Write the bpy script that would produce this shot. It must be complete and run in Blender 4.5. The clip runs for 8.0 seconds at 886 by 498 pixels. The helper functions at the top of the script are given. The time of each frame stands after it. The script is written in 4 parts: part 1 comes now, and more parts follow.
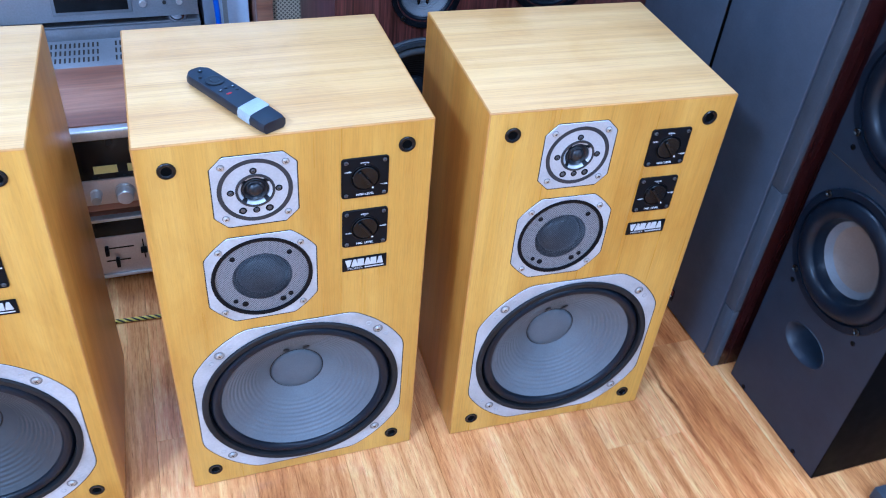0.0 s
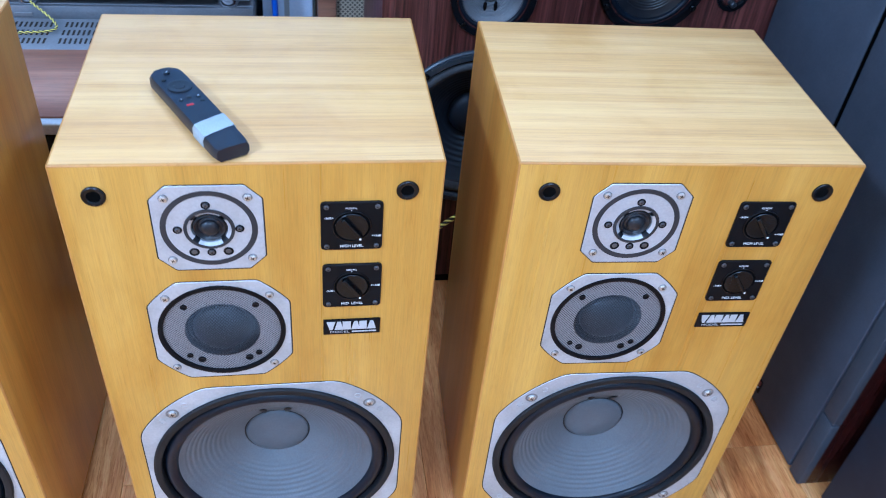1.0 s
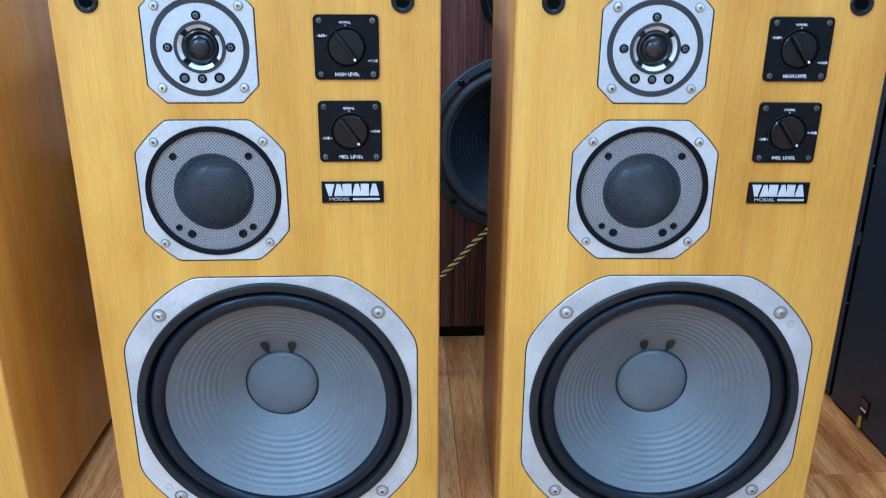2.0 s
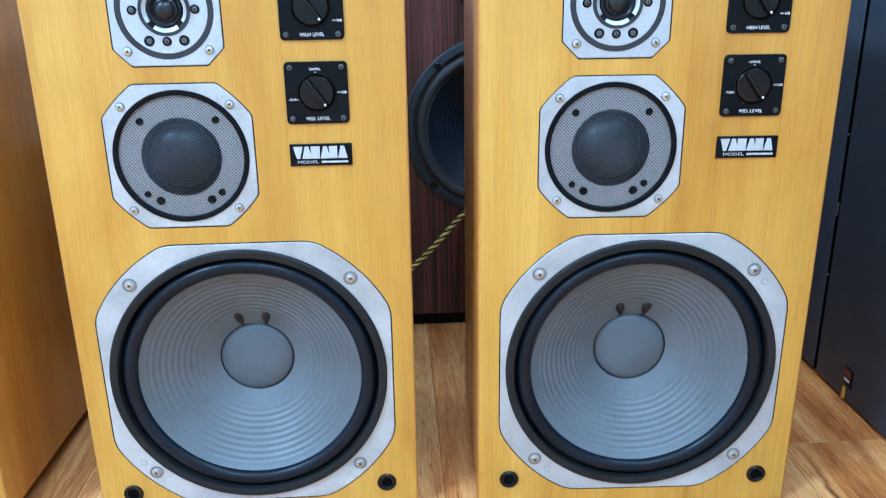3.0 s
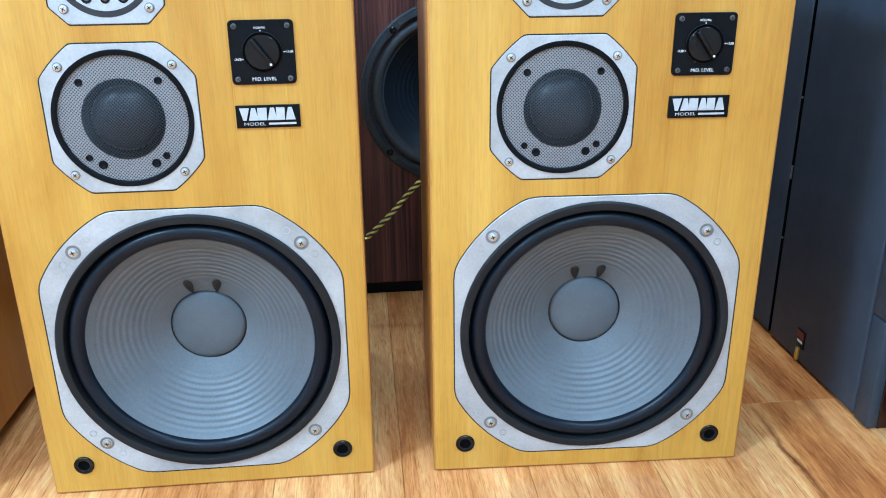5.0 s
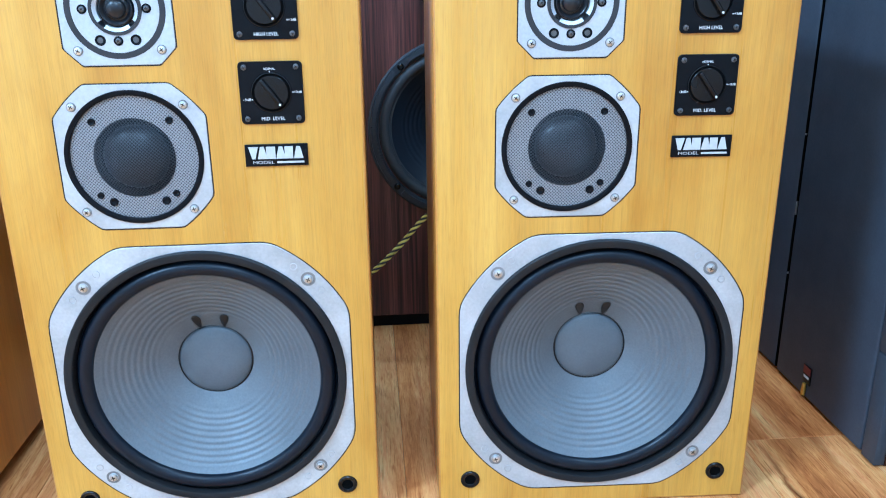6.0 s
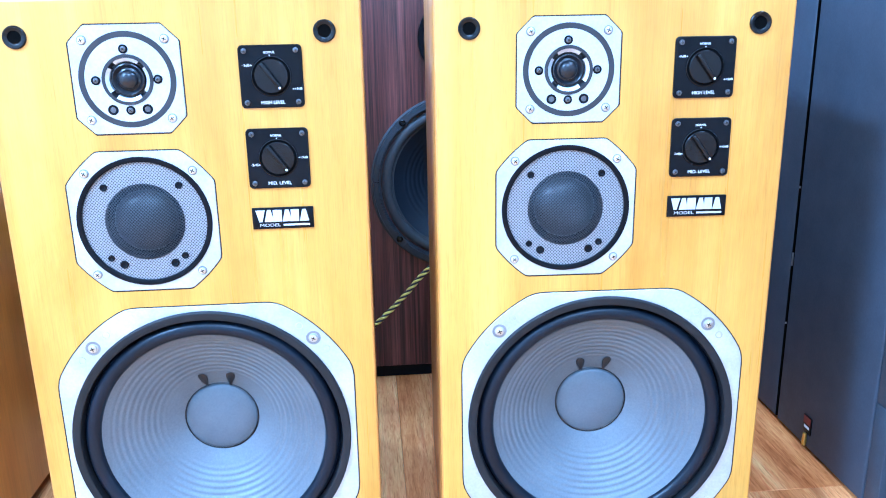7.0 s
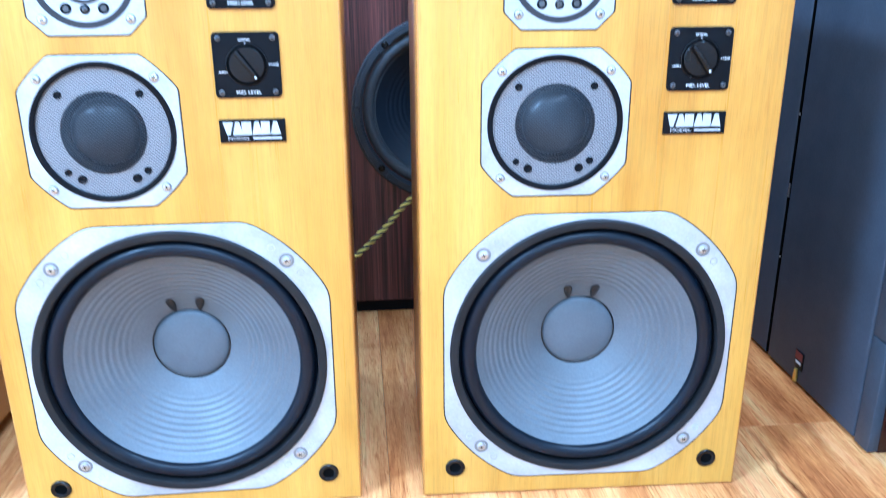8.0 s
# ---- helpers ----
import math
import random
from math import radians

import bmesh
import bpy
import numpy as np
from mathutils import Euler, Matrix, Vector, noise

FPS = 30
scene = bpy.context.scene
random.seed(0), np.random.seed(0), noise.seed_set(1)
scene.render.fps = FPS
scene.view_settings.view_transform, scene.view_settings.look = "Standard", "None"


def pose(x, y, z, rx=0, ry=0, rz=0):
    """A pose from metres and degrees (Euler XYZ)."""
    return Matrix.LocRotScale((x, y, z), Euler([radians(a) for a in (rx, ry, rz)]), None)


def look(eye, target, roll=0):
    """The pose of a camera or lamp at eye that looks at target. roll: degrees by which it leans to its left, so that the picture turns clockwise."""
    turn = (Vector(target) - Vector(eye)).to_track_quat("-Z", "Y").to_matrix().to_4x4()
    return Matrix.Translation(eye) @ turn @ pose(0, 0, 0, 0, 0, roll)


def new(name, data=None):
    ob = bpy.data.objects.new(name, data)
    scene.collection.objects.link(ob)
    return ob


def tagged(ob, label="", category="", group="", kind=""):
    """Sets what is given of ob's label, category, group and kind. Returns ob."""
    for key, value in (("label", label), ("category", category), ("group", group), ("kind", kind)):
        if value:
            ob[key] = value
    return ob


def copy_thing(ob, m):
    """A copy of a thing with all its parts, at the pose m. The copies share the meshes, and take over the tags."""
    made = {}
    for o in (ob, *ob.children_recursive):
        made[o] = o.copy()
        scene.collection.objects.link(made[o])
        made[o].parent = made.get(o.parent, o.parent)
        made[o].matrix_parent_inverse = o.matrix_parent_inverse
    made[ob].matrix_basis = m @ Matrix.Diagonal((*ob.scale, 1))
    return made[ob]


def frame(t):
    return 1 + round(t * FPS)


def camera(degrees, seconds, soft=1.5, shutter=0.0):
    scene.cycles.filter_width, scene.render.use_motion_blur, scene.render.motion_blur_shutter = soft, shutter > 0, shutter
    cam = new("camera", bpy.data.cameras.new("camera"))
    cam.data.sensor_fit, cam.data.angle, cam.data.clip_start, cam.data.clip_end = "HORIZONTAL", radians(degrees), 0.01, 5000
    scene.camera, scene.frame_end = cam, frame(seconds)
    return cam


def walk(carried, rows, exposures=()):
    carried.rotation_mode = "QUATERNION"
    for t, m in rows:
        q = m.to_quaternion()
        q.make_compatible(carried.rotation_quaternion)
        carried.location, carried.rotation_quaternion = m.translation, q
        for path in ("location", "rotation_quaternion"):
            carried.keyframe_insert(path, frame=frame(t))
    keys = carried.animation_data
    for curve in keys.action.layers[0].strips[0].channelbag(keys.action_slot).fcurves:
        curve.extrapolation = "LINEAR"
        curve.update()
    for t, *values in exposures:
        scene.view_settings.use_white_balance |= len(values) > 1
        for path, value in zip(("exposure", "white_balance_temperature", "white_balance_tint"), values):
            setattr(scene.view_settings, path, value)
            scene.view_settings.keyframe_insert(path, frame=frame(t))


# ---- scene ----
cam = camera(55.7, 8.0, soft=1.0, shutter=0.35)
PATH = [
    (0, (0.0490, -0.8290, 1.1550), (0.6180, 0.6040, -0.1190), 5.60),
    (0.3, (0.1065, -0.7588, 1.1262), (0.3622, -0.0366, 0.4835), 6.47),
    (0.5, (0.1500, -0.6800, 1.1050), (0.6050, 0.7600, -0.2060), 6.70),
    (1, (0.2230, -0.6340, 1.0720), (0.5400, 0.8570, -0.2230), 6.10),
    (1.2, (0.2640, -0.6654, 0.9970), (0.3812, 0.1247, 0.3954), 4.79),
    (1.5, (0.2900, -0.7260, 0.8470), (0.4610, 1.0070, -0.1370), 3.00),
    (1.7, (0.3000, -0.7620, 0.7450), (0.4280, 1.0540, -0.0820), 1.50),
    (2.8, (0.3360, -0.8170, 0.5990), (0.4330, 1.0790, -0.0290), -0.70),
    (3, (0.3390, -0.8150, 0.5980), (0.4460, 1.0710, -0.0600), -0.80),
    (3.5, (0.3570, -0.8140, 0.5890), (0.4980, 1.0540, -0.1110), -1.00),
    (4, (0.3670, -0.8070, 0.5820), (0.5300, 1.0490, -0.1460), -0.90),
    (4.5, (0.3670, -0.8110, 0.5840), (0.5380, 1.0410, -0.1520), -0.70),
    (4.7, (0.3577, -0.8106, 0.5825), (0.4478, 0.1162, 0.2179), -0.58),
    (5.8, (0.3538, -0.8151, 0.5921), (0.4394, 0.1232, 0.2572), -0.48),
    (6, (0.3580, -0.8160, 0.5950), (0.5210, 1.0680, -0.0580), -0.60),
    (6.5, (0.3560, -0.8200, 0.6080), (0.5180, 1.0810, 0.0100), -0.90),
    (7, (0.3560, -0.8280, 0.6210), (0.5200, 1.0840, 0.0560), -1.00),
    (7.5, (0.3600, -0.8320, 0.6240), (0.5220, 1.0860, 0.0810), -1.20),
    (7.8, (0.3633, -0.8086, 0.5937), (0.4482, 0.1413, 0.2927), -0.88),
    (8, (0.3650, -0.7900, 0.5770), (0.5540, 1.0820, -0.1010), -0.30),
]
EXPOSURES = [(0, -0.24, 4960, 22), (0.5, -0.34, 5200, 21), (1, -0.38, 5120, 19), (1.7, -0.28, 5150, 11), (3, -0.09, 5300, 6), (4.7, -0.06, 5600, 6), (6, 0.05, 5150, 7), (6.5, 0.44, 4880, 10), (7, 0.8, 4540, 13), (7.5, 0.84, 4540, 13), (7.8, 0.71, 4700, 11.5), (8, 0.63, 4800, 10.5)]
walk(cam, [(t, look(eye, target, roll)) for t, eye, target, roll in PATH], EXPOSURES)

# ---------- world, lamps ----------
world = bpy.data.worlds.new("world")
scene.world = world
world.use_nodes = True
world.node_tree.nodes["Background"].inputs[0].default_value = (0.8, 0.9, 1.0, 1)
world.node_tree.nodes["Background"].inputs[1].default_value = 0.15

CEILING = 2.85
# centre x, centre y, width, length, watts
PANELS = [(-1.83, -1.66, 0.45, 0.6, 190), (0.5, -2.3, 1.3, 0.5, 88), (1.75, -0.9, 0.35, 1.6, 46), (0.3, 0.8, 1.3, 0.3, 42)]
LAMP_COLOUR = (0.56, 0.81, 1.03)

# ---------- materials ----------
def nodes_of(name, rough=0.5, metal=0.0, spec=0.5):
    m = bpy.data.materials.new(name)
    m.use_nodes = True
    nt = m.node_tree
    b = nt.nodes["Principled BSDF"]
    b.inputs["Roughness"].default_value = rough
    b.inputs["Metallic"].default_value = metal
    b.inputs["Specular IOR Level"].default_value = spec
    return m, nt, b


def node(nt, kind, **props):
    n = nt.nodes.new(kind)
    for k, v in props.items():
        n.inputs[k].default_value = v
    return n


def coords(nt, scale=(1, 1, 1), shift=True):
    """Object coordinates, scaled, shifted by a random amount per object."""
    tc = nt.nodes.new("ShaderNodeTexCoord")
    mp = nt.nodes.new("ShaderNodeMapping")
    mp.inputs["Scale"].default_value = scale
    nt.links.new(tc.outputs["Object"], mp.inputs["Vector"])
    if shift:
        oi = nt.nodes.new("ShaderNodeObjectInfo")
        mu = nt.nodes.new("ShaderNodeMath")
        mu.operation = "MULTIPLY"
        mu.inputs[1].default_value = 37.0
        nt.links.new(oi.outputs["Random"], mu.inputs[0])
        nt.links.new(mu.outputs[0], mp.inputs["Location"])
    return mp.outputs["Vector"]


def ramp(nt, src, stops):
    r = nt.nodes.new("ShaderNodeValToRGB")
    e = r.color_ramp.elements
    while len(e) < len(stops):
        e.new(0.5)
    for el, (pos, col) in zip(e, stops):
        el.position = pos
        el.color = (*col, 1)
    nt.links.new(src, r.inputs[0])
    return r.outputs["Color"]


def mix(nt, kind, fac, a, b):
    n = nt.nodes.new("ShaderNodeMix")
    n.data_type = "RGBA"
    n.blend_type = kind
    if isinstance(fac, (int, float)):
        n.inputs[0].default_value = fac
    else:
        nt.links.new(fac, n.inputs[0])
    for i, v in ((6, a), (7, b)):
        if isinstance(v, tuple):
            n.inputs[i].default_value = (*v, 1)
        else:
            nt.links.new(v, n.inputs[i])
    return n.outputs[2]


def noise_of(nt, vec, scale, detail=4, rough=0.55, dist=0.0):
    n = node(nt, "ShaderNodeTexNoise", Scale=scale, Detail=detail, Roughness=rough, Distortion=dist)
    nt.links.new(vec, n.inputs["Vector"])
    return n.outputs["Fac"]


def bump(nt, b, src, strength, dist=0.001):
    n = node(nt, "ShaderNodeBump", Strength=strength, Distance=dist)
    nt.links.new(src, n.inputs["Height"])
    nt.links.new(n.outputs["Normal"], b.inputs["Normal"])


def gloss_noise(nt, b, vec, scale, lo, hi):
    f = noise_of(nt, vec, scale, 3)
    mr = node(nt, "ShaderNodeMapRange")
    mr.inputs[3].default_value, mr.inputs[4].default_value = lo, hi
    nt.links.new(f, mr.inputs[0])
    nt.links.new(mr.outputs[0], b.inputs["Roughness"])


def wood(name, dark, mid, light, stretch, rough=(0.3, 0.42), fine=1.0, contrast=0.5, pore=0.5, mottle=0.0, dash=0.0, bold=False, wave=0.6):
    """Veneer or board: stretch gives the frequency along each axis, low along the grain."""
    m, nt, b = nodes_of(name)
    v = coords(nt, stretch)
    broad = noise_of(nt, v, 1.0, 3, 0.5, wave)
    lines = noise_of(nt, v, 6.0 * fine, 6, 0.65, wave * 0.5)
    pores = noise_of(nt, v, 22.0 * fine, 2, 0.5)
    base = ramp(nt, broad, [(0.28, dark), (0.5, mid), (0.72, light)])
    streak = ramp(nt, lines, [(0.36, tuple(c * 0.62 for c in mid)), (0.52, mid), (0.68, tuple(min(1, c * 1.25) for c in mid))])
    if bold:
        streak = ramp(nt, lines, [(0.38, (0.08, 0.08, 0.08)), (0.5, (0.45, 0.45, 0.45)), (0.62, (0.85, 0.83, 0.82))])
    col = mix(nt, "OVERLAY", contrast, base, streak)
    fleck = ramp(nt, pores, [(0.3, (0.72, 0.66, 0.6)), (0.42, (1, 1, 1))])
    col = mix(nt, "MULTIPLY", pore, col, fleck)
    if mottle:
        patch = noise_of(nt, coords(nt, (9, 9, 4)), 1.0, 4, 0.6, 0.5)
        col = mix(nt, "MULTIPLY", mottle, col, ramp(nt, patch, [(0.3, (0.86, 0.8, 0.68)), (0.5, (0.97, 0.96, 0.94)), (0.68, (1.0, 1.0, 1.0))]))
    if dash:
        # short pores and flecks, a centimetre or two long, gathered in drifts
        d1 = noise_of(nt, coords(nt, (420, 420, 26)), 1.0, 2, 0.5)
        d2 = noise_of(nt, coords(nt, (900, 900, 60)), 1.0, 2, 0.5)
        drift = noise_of(nt, coords(nt, (16, 16, 7)), 1.0, 3, 0.6)
        f1 = mix(nt, "MIX", ramp(nt, drift, [(0.4, (0.15, 0.15, 0.15)), (0.62, (1, 1, 1))]), (1.0, 1.0, 1.0), ramp(nt, d1, [(0.26, (0.74, 0.56, 0.36)), (0.42, (1, 1, 1)), (0.7, (1.03, 1.05, 1.1))]))
        col = mix(nt, "MULTIPLY", dash, col, f1)
        col = mix(nt, "MULTIPLY", dash * 0.6, col, ramp(nt, d2, [(0.3, (0.8, 0.72, 0.6)), (0.48, (1, 1, 1))]))
        stain = noise_of(nt, coords(nt, (5, 5, 2.6)), 1.0, 5, 0.62, 0.9)
        col = mix(nt, "MULTIPLY", 0.9, col, ramp(nt, stain, [(0.3, (0.84, 0.72, 0.5)), (0.46, (0.96, 0.93, 0.86)), (0.6, (1, 1, 1))]))
    nt.links.new(col, b.inputs["Base Color"])
    gloss_noise(nt, b, v, 2.0, *rough)
    bump(nt, b, lines, 0.12, 0.0006)
    return m


def plain(name, col, rough=0.5, metal=0.0, vary=0.15, scale=60.0, grain=0.0, spec=0.5):
    """A coloured surface with faint mottling at two scales and a fine relief."""
    m, nt, b = nodes_of(name, rough, metal, spec)
    v = coords(nt)
    n1 = noise_of(nt, v, scale * 0.15, 3)
    n2 = noise_of(nt, v, scale * 3, 3)
    lo, hi = tuple(c * (1 - vary) for c in col), tuple(min(1, c * (1 + vary)) for c in col)
    a = ramp(nt, n1, [(0.3, lo), (0.7, hi)])
    c = mix(nt, "OVERLAY", 0.25, a, ramp(nt, n2, [(0.3, (0.35, 0.35, 0.35)), (0.7, (0.65, 0.65, 0.65))]))
    nt.links.new(c, b.inputs["Base Color"])
    gloss_noise(nt, b, v, scale * 0.4, max(0.02, rough - 0.07), min(1, rough + 0.09))
    if grain:
        bump(nt, b, n2, grain, 0.0005)
    return m


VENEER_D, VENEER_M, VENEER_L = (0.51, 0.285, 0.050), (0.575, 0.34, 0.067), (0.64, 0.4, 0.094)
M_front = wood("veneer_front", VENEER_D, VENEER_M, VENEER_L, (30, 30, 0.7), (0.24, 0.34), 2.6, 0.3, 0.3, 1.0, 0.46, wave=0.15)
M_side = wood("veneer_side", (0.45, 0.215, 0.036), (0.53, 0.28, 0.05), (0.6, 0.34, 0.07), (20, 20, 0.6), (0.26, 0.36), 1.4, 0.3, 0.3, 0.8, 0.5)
# paler than front and side: the ceiling's reflection is put into its colour
M_top_lit = wood("veneer_top_lit", (0.56, 0.35, 0.15), (0.65, 0.425, 0.2), (0.72, 0.5, 0.255), (0.8, 42, 42), (0.28, 0.42), 1.7, 0.4, 0.45, 0.8)
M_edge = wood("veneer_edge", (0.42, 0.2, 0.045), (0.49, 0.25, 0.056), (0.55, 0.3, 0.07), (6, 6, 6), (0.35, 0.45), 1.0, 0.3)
M_alu = plain("cast_aluminium_paint", (0.46, 0.468, 0.482), 0.42, 0.35, 0.2, 110, 0.25)
M_tweeter_plate = plain("satin_aluminium", (0.47, 0.49, 0.52), 0.38, 0.4, 0.07, 120, 0.1)
M_steel = plain("screw_steel", (0.56, 0.56, 0.55), 0.3, 0.9, 0.2, 300)
# screw countersinks: frame aluminium with its shade put into the grey
M_recess_shade = plain("recess_shade_grey", (0.2, 0.205, 0.21), 0.45, 0.5, 0.15, 300)
M_ring_grey = plain("charcoal_ring", (0.03, 0.031, 0.035), 0.42, 0.1, 0.15, 200, 0.1, 0.3)
M_black = plain("black_plastic", (0.0032, 0.0042, 0.006), 0.34, 0, 0.2, 80, 0.1, 0.11)
M_slate_cone = plain("slate_blue_cone", (0.012, 0.018, 0.028), 0.48, 0, 0.12, 120, 0.1, 0.35)
M_matt_roll = plain("matt_grey_surround", (0.05, 0.053, 0.058), 0.6, 0, 0.15, 90, 0.1, 0.3)
M_basket = plain("grey_black_basket", (0.03, 0.037, 0.046), 0.4, 0.2, 0.15, 80, 0.1, 0.4)
M_black_gloss = plain("black_gloss", (0.003, 0.0036, 0.0046), 0.24, 0, 0.2, 60, 0, 0.27)
M_rubber = plain("black_rubber", (0.004, 0.007, 0.0125), 0.33, 0, 0.25, 70, 0.05, 0.22)
M_foam = plain("charcoal_gasket", (0.010, 0.0105, 0.012), 0.55, 0, 0.25, 150, 0.25, 0.26)
M_gunmetal = plain("gunmetal", (0.11, 0.115, 0.125), 0.35, 0.7, 0.2, 300)
# black for gaps, grooves and holes, their shade put into the colour
M_shade_black = plain("matt_black_shade", (0.002, 0.002, 0.002), 0.95, 0, 0.1, 60, 0, 0.05)
M_gap = plain("dark_joint", (0.02, 0.014, 0.01), 0.9)
M_cap = plain("dust_cap_cloth", (0.085, 0.1, 0.115), 0.42, 0, 0.12, 140, 0.2)
M_glue = plain("dark_glue", (0.008, 0.007, 0.0075), 0.4, 0, 0.3, 200, 0.2)
M_white_ink = plain("white_ink", (0.8, 0.8, 0.8), 0.5, 0, 0.05)
M_badge_ink = plain("badge_silver", (0.5, 0.51, 0.52), 0.45, 0.2, 0.05)
M_dome_cloth = plain("doped_cloth_dome", (0.006, 0.0075, 0.010), 0.3, 0, 0.2, 200, 0.1, 0.45)
M_wire = plain("black_mesh_wire", (0.04, 0.045, 0.054), 0.4, 0.1, 0.15, 300, 0.0, 0.5)
M_dome = plain("black_dome", (0.008, 0.009, 0.012), 0.3, 0, 0.2, 200, 0.05, 0.4)
M_cd = plain("dark_silver_panel", (0.27, 0.285, 0.31), 0.34, 0.5, 0.08, 90, 0.05)
M_silver = plain("silver_panel", (0.5, 0.51, 0.52), 0.3, 0.7, 0.08, 90, 0.05)
M_pink_silver = plain("champagne_panel", (0.5, 0.43, 0.38), 0.32, 0.6, 0.08, 90, 0.05)
M_grey_metal = plain("grey_steel_case", (0.2, 0.21, 0.23), 0.4, 0.4, 0.12, 90, 0.1)
M_walnut = wood("walnut_case", (0.24, 0.12, 0.08), (0.34, 0.19, 0.13), (0.43, 0.26, 0.18), (2.0, 30, 30), (0.3, 0.42), 1.0, 0.6)
M_rosewood = wood("rosewood_veneer", (0.042, 0.010, 0.009), (0.078, 0.022, 0.019), (0.125, 0.043, 0.036), (30, 30, 0.5), (0.3, 0.42), 1.6, 0.9, 0.3, bold=True)
M_redwood = wood("red_gloss_wood", (0.025, 0.005, 0.005), (0.048, 0.01, 0.009), (0.075, 0.018, 0.015), (28, 28, 1.2), (0.22, 0.32), 1.0, 0.6)
M_grille = plain("grey_grille_cloth", (0.048, 0.06, 0.081), 0.6, 0, 0.1, 120, 0.4, 0.42)
M_grille_edge = plain("grey_grille_edge", (0.048, 0.056, 0.07), 0.5, 0, 0.1, 120, 0.2, 0.3)
M_dark_paint = plain("black_textured_paint", (0.013, 0.019, 0.03), 0.45, 0, 0.15, 160, 0.3, 0.36)
M_black_side = plain("black_ash_side", (0.002, 0.002, 0.0022), 0.5, 0, 0.2, 120, 0.2, 0.03)
M_tan_cone = plain("tan_paper_cone", (0.125, 0.092, 0.074), 0.5, 0, 0.12, 90, 0.2)
M_poly_cone = plain("grey_paper_cone", (0.1, 0.105, 0.115), 0.5, 0, 0.12, 90, 0.2)
M_chrome = plain("chrome", (0.7, 0.7, 0.72), 0.12, 1.0, 0.05)
M_meter = plain("yellow_meter", (0.62, 0.5, 0.16), 0.4, 0, 0.1)
M_dark_red = plain("dark_red_enamel", (0.16, 0.012, 0.014), 0.4)
M_red = plain("red_print", (0.42, 0.02, 0.028), 0.45, 0, 0.08)
M_tape = plain("grey_tape", (0.33, 0.365, 0.38), 0.4, 0, 0.12, 200, 0.25)
M_remote = plain("remote_plastic", (0.008, 0.012, 0.021), 0.33, 0, 0.15, 150, 0.1, 0.45)
M_button = plain("button_plastic", (0.008, 0.009, 0.011), 0.3)
M_yellow_wire = plain("yellow_wire", (0.82, 0.68, 0.13), 0.35, 0.1, 0.12)
M_black_wire = plain("black_wire", (0.02, 0.02, 0.02), 0.4)
M_blue_wire = plain("blue_wire", (0.03, 0.12, 0.6), 0.35)
M_curtain = plain("pale_blue_curtain", (0.32, 0.5, 0.68), 0.8, 0, 0.08, 40, 0.2)
M_carton = plain("pale_blue_card", (0.5, 0.6, 0.74), 0.6, 0, 0.06)
M_wall = plain("wall_paint", (0.72, 0.73, 0.73), 0.8, 0, 0.04, 20, 0.1)
M_ceiling = plain("ceiling_paint", (0.8, 0.8, 0.8), 0.85, 0, 0.03, 20)
M_paper = plain("white_card", (0.75, 0.76, 0.77), 0.6, 0, 0.04)
# slab seen in the board joints, lightened to put in the bevels' highlight
M_joint_lit = plain("joint_lit", (0.36, 0.22, 0.12), 0.8)
M_gold = plain("gold_pin", (0.7, 0.48, 0.1), 0.3, 0.9)


def cone_material(name="pulp_cone", k=1.0):
    m, nt, b = nodes_of(name, 0.42)
    v = coords(nt)
    fib = noise_of(nt, v, 420, 4, 0.7)
    broad = noise_of(nt, v, 14, 3)
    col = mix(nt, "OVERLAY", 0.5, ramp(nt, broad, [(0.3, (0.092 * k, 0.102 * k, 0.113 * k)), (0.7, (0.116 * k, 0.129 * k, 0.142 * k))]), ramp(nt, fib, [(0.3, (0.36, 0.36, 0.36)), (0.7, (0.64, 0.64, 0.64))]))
    nt.links.new(col, b.inputs["Base Color"])
    gloss_noise(nt, b, v, 40, 0.36, 0.5)
    bump(nt, b, fib, 0.15, 0.0004)
    return m


def weave_material(name, thread, gap, pitch, metal=0.2, rough=0.45, relief=0.6):
    """Woven wire: crossing diagonal threads with dark holes between them."""
    m, nt, b = nodes_of(name, rough, metal)
    v = coords(nt, shift=False)
    f = []
    for turn in (45, -45):
        mp = nt.nodes.new("ShaderNodeMapping")
        mp.inputs["Rotation"].default_value = (0, radians(turn), 0)
        nt.links.new(v, mp.inputs["Vector"])
        w = nt.nodes.new("ShaderNodeTexWave")
        w.bands_direction = "X"
        w.inputs["Scale"].default_value = 0.314 / pitch
        w.inputs["Distortion"].default_value = 0.0
        nt.links.new(mp.outputs[0], w.inputs["Vector"])
        f.append(w.outputs["Fac"])
    mx = nt.nodes.new("ShaderNodeMath")
    mx.operation = "MAXIMUM"
    nt.links.new(f[0], mx.inputs[0])
    nt.links.new(f[1], mx.inputs[1])
    nt.links.new(ramp(nt, mx.outputs[0], [(0.55, gap), (0.78, thread)]), b.inputs["Base Color"])
    bump(nt, b, mx.outputs[0], relief, 0.0006)
    return m


M_cone = cone_material()
M_cone_dark = cone_material("pulp_cone_dark", 0.3)
M_mesh_grey = weave_material("woven_grey_mesh", (0.25, 0.25, 0.26), (0.05, 0.05, 0.055), 0.0023)
M_diamond = weave_material("diamond_grille_cloth", (0.42, 0.36, 0.27), (0.1, 0.08, 0.06), 0.0065, 0.0, 0.8)


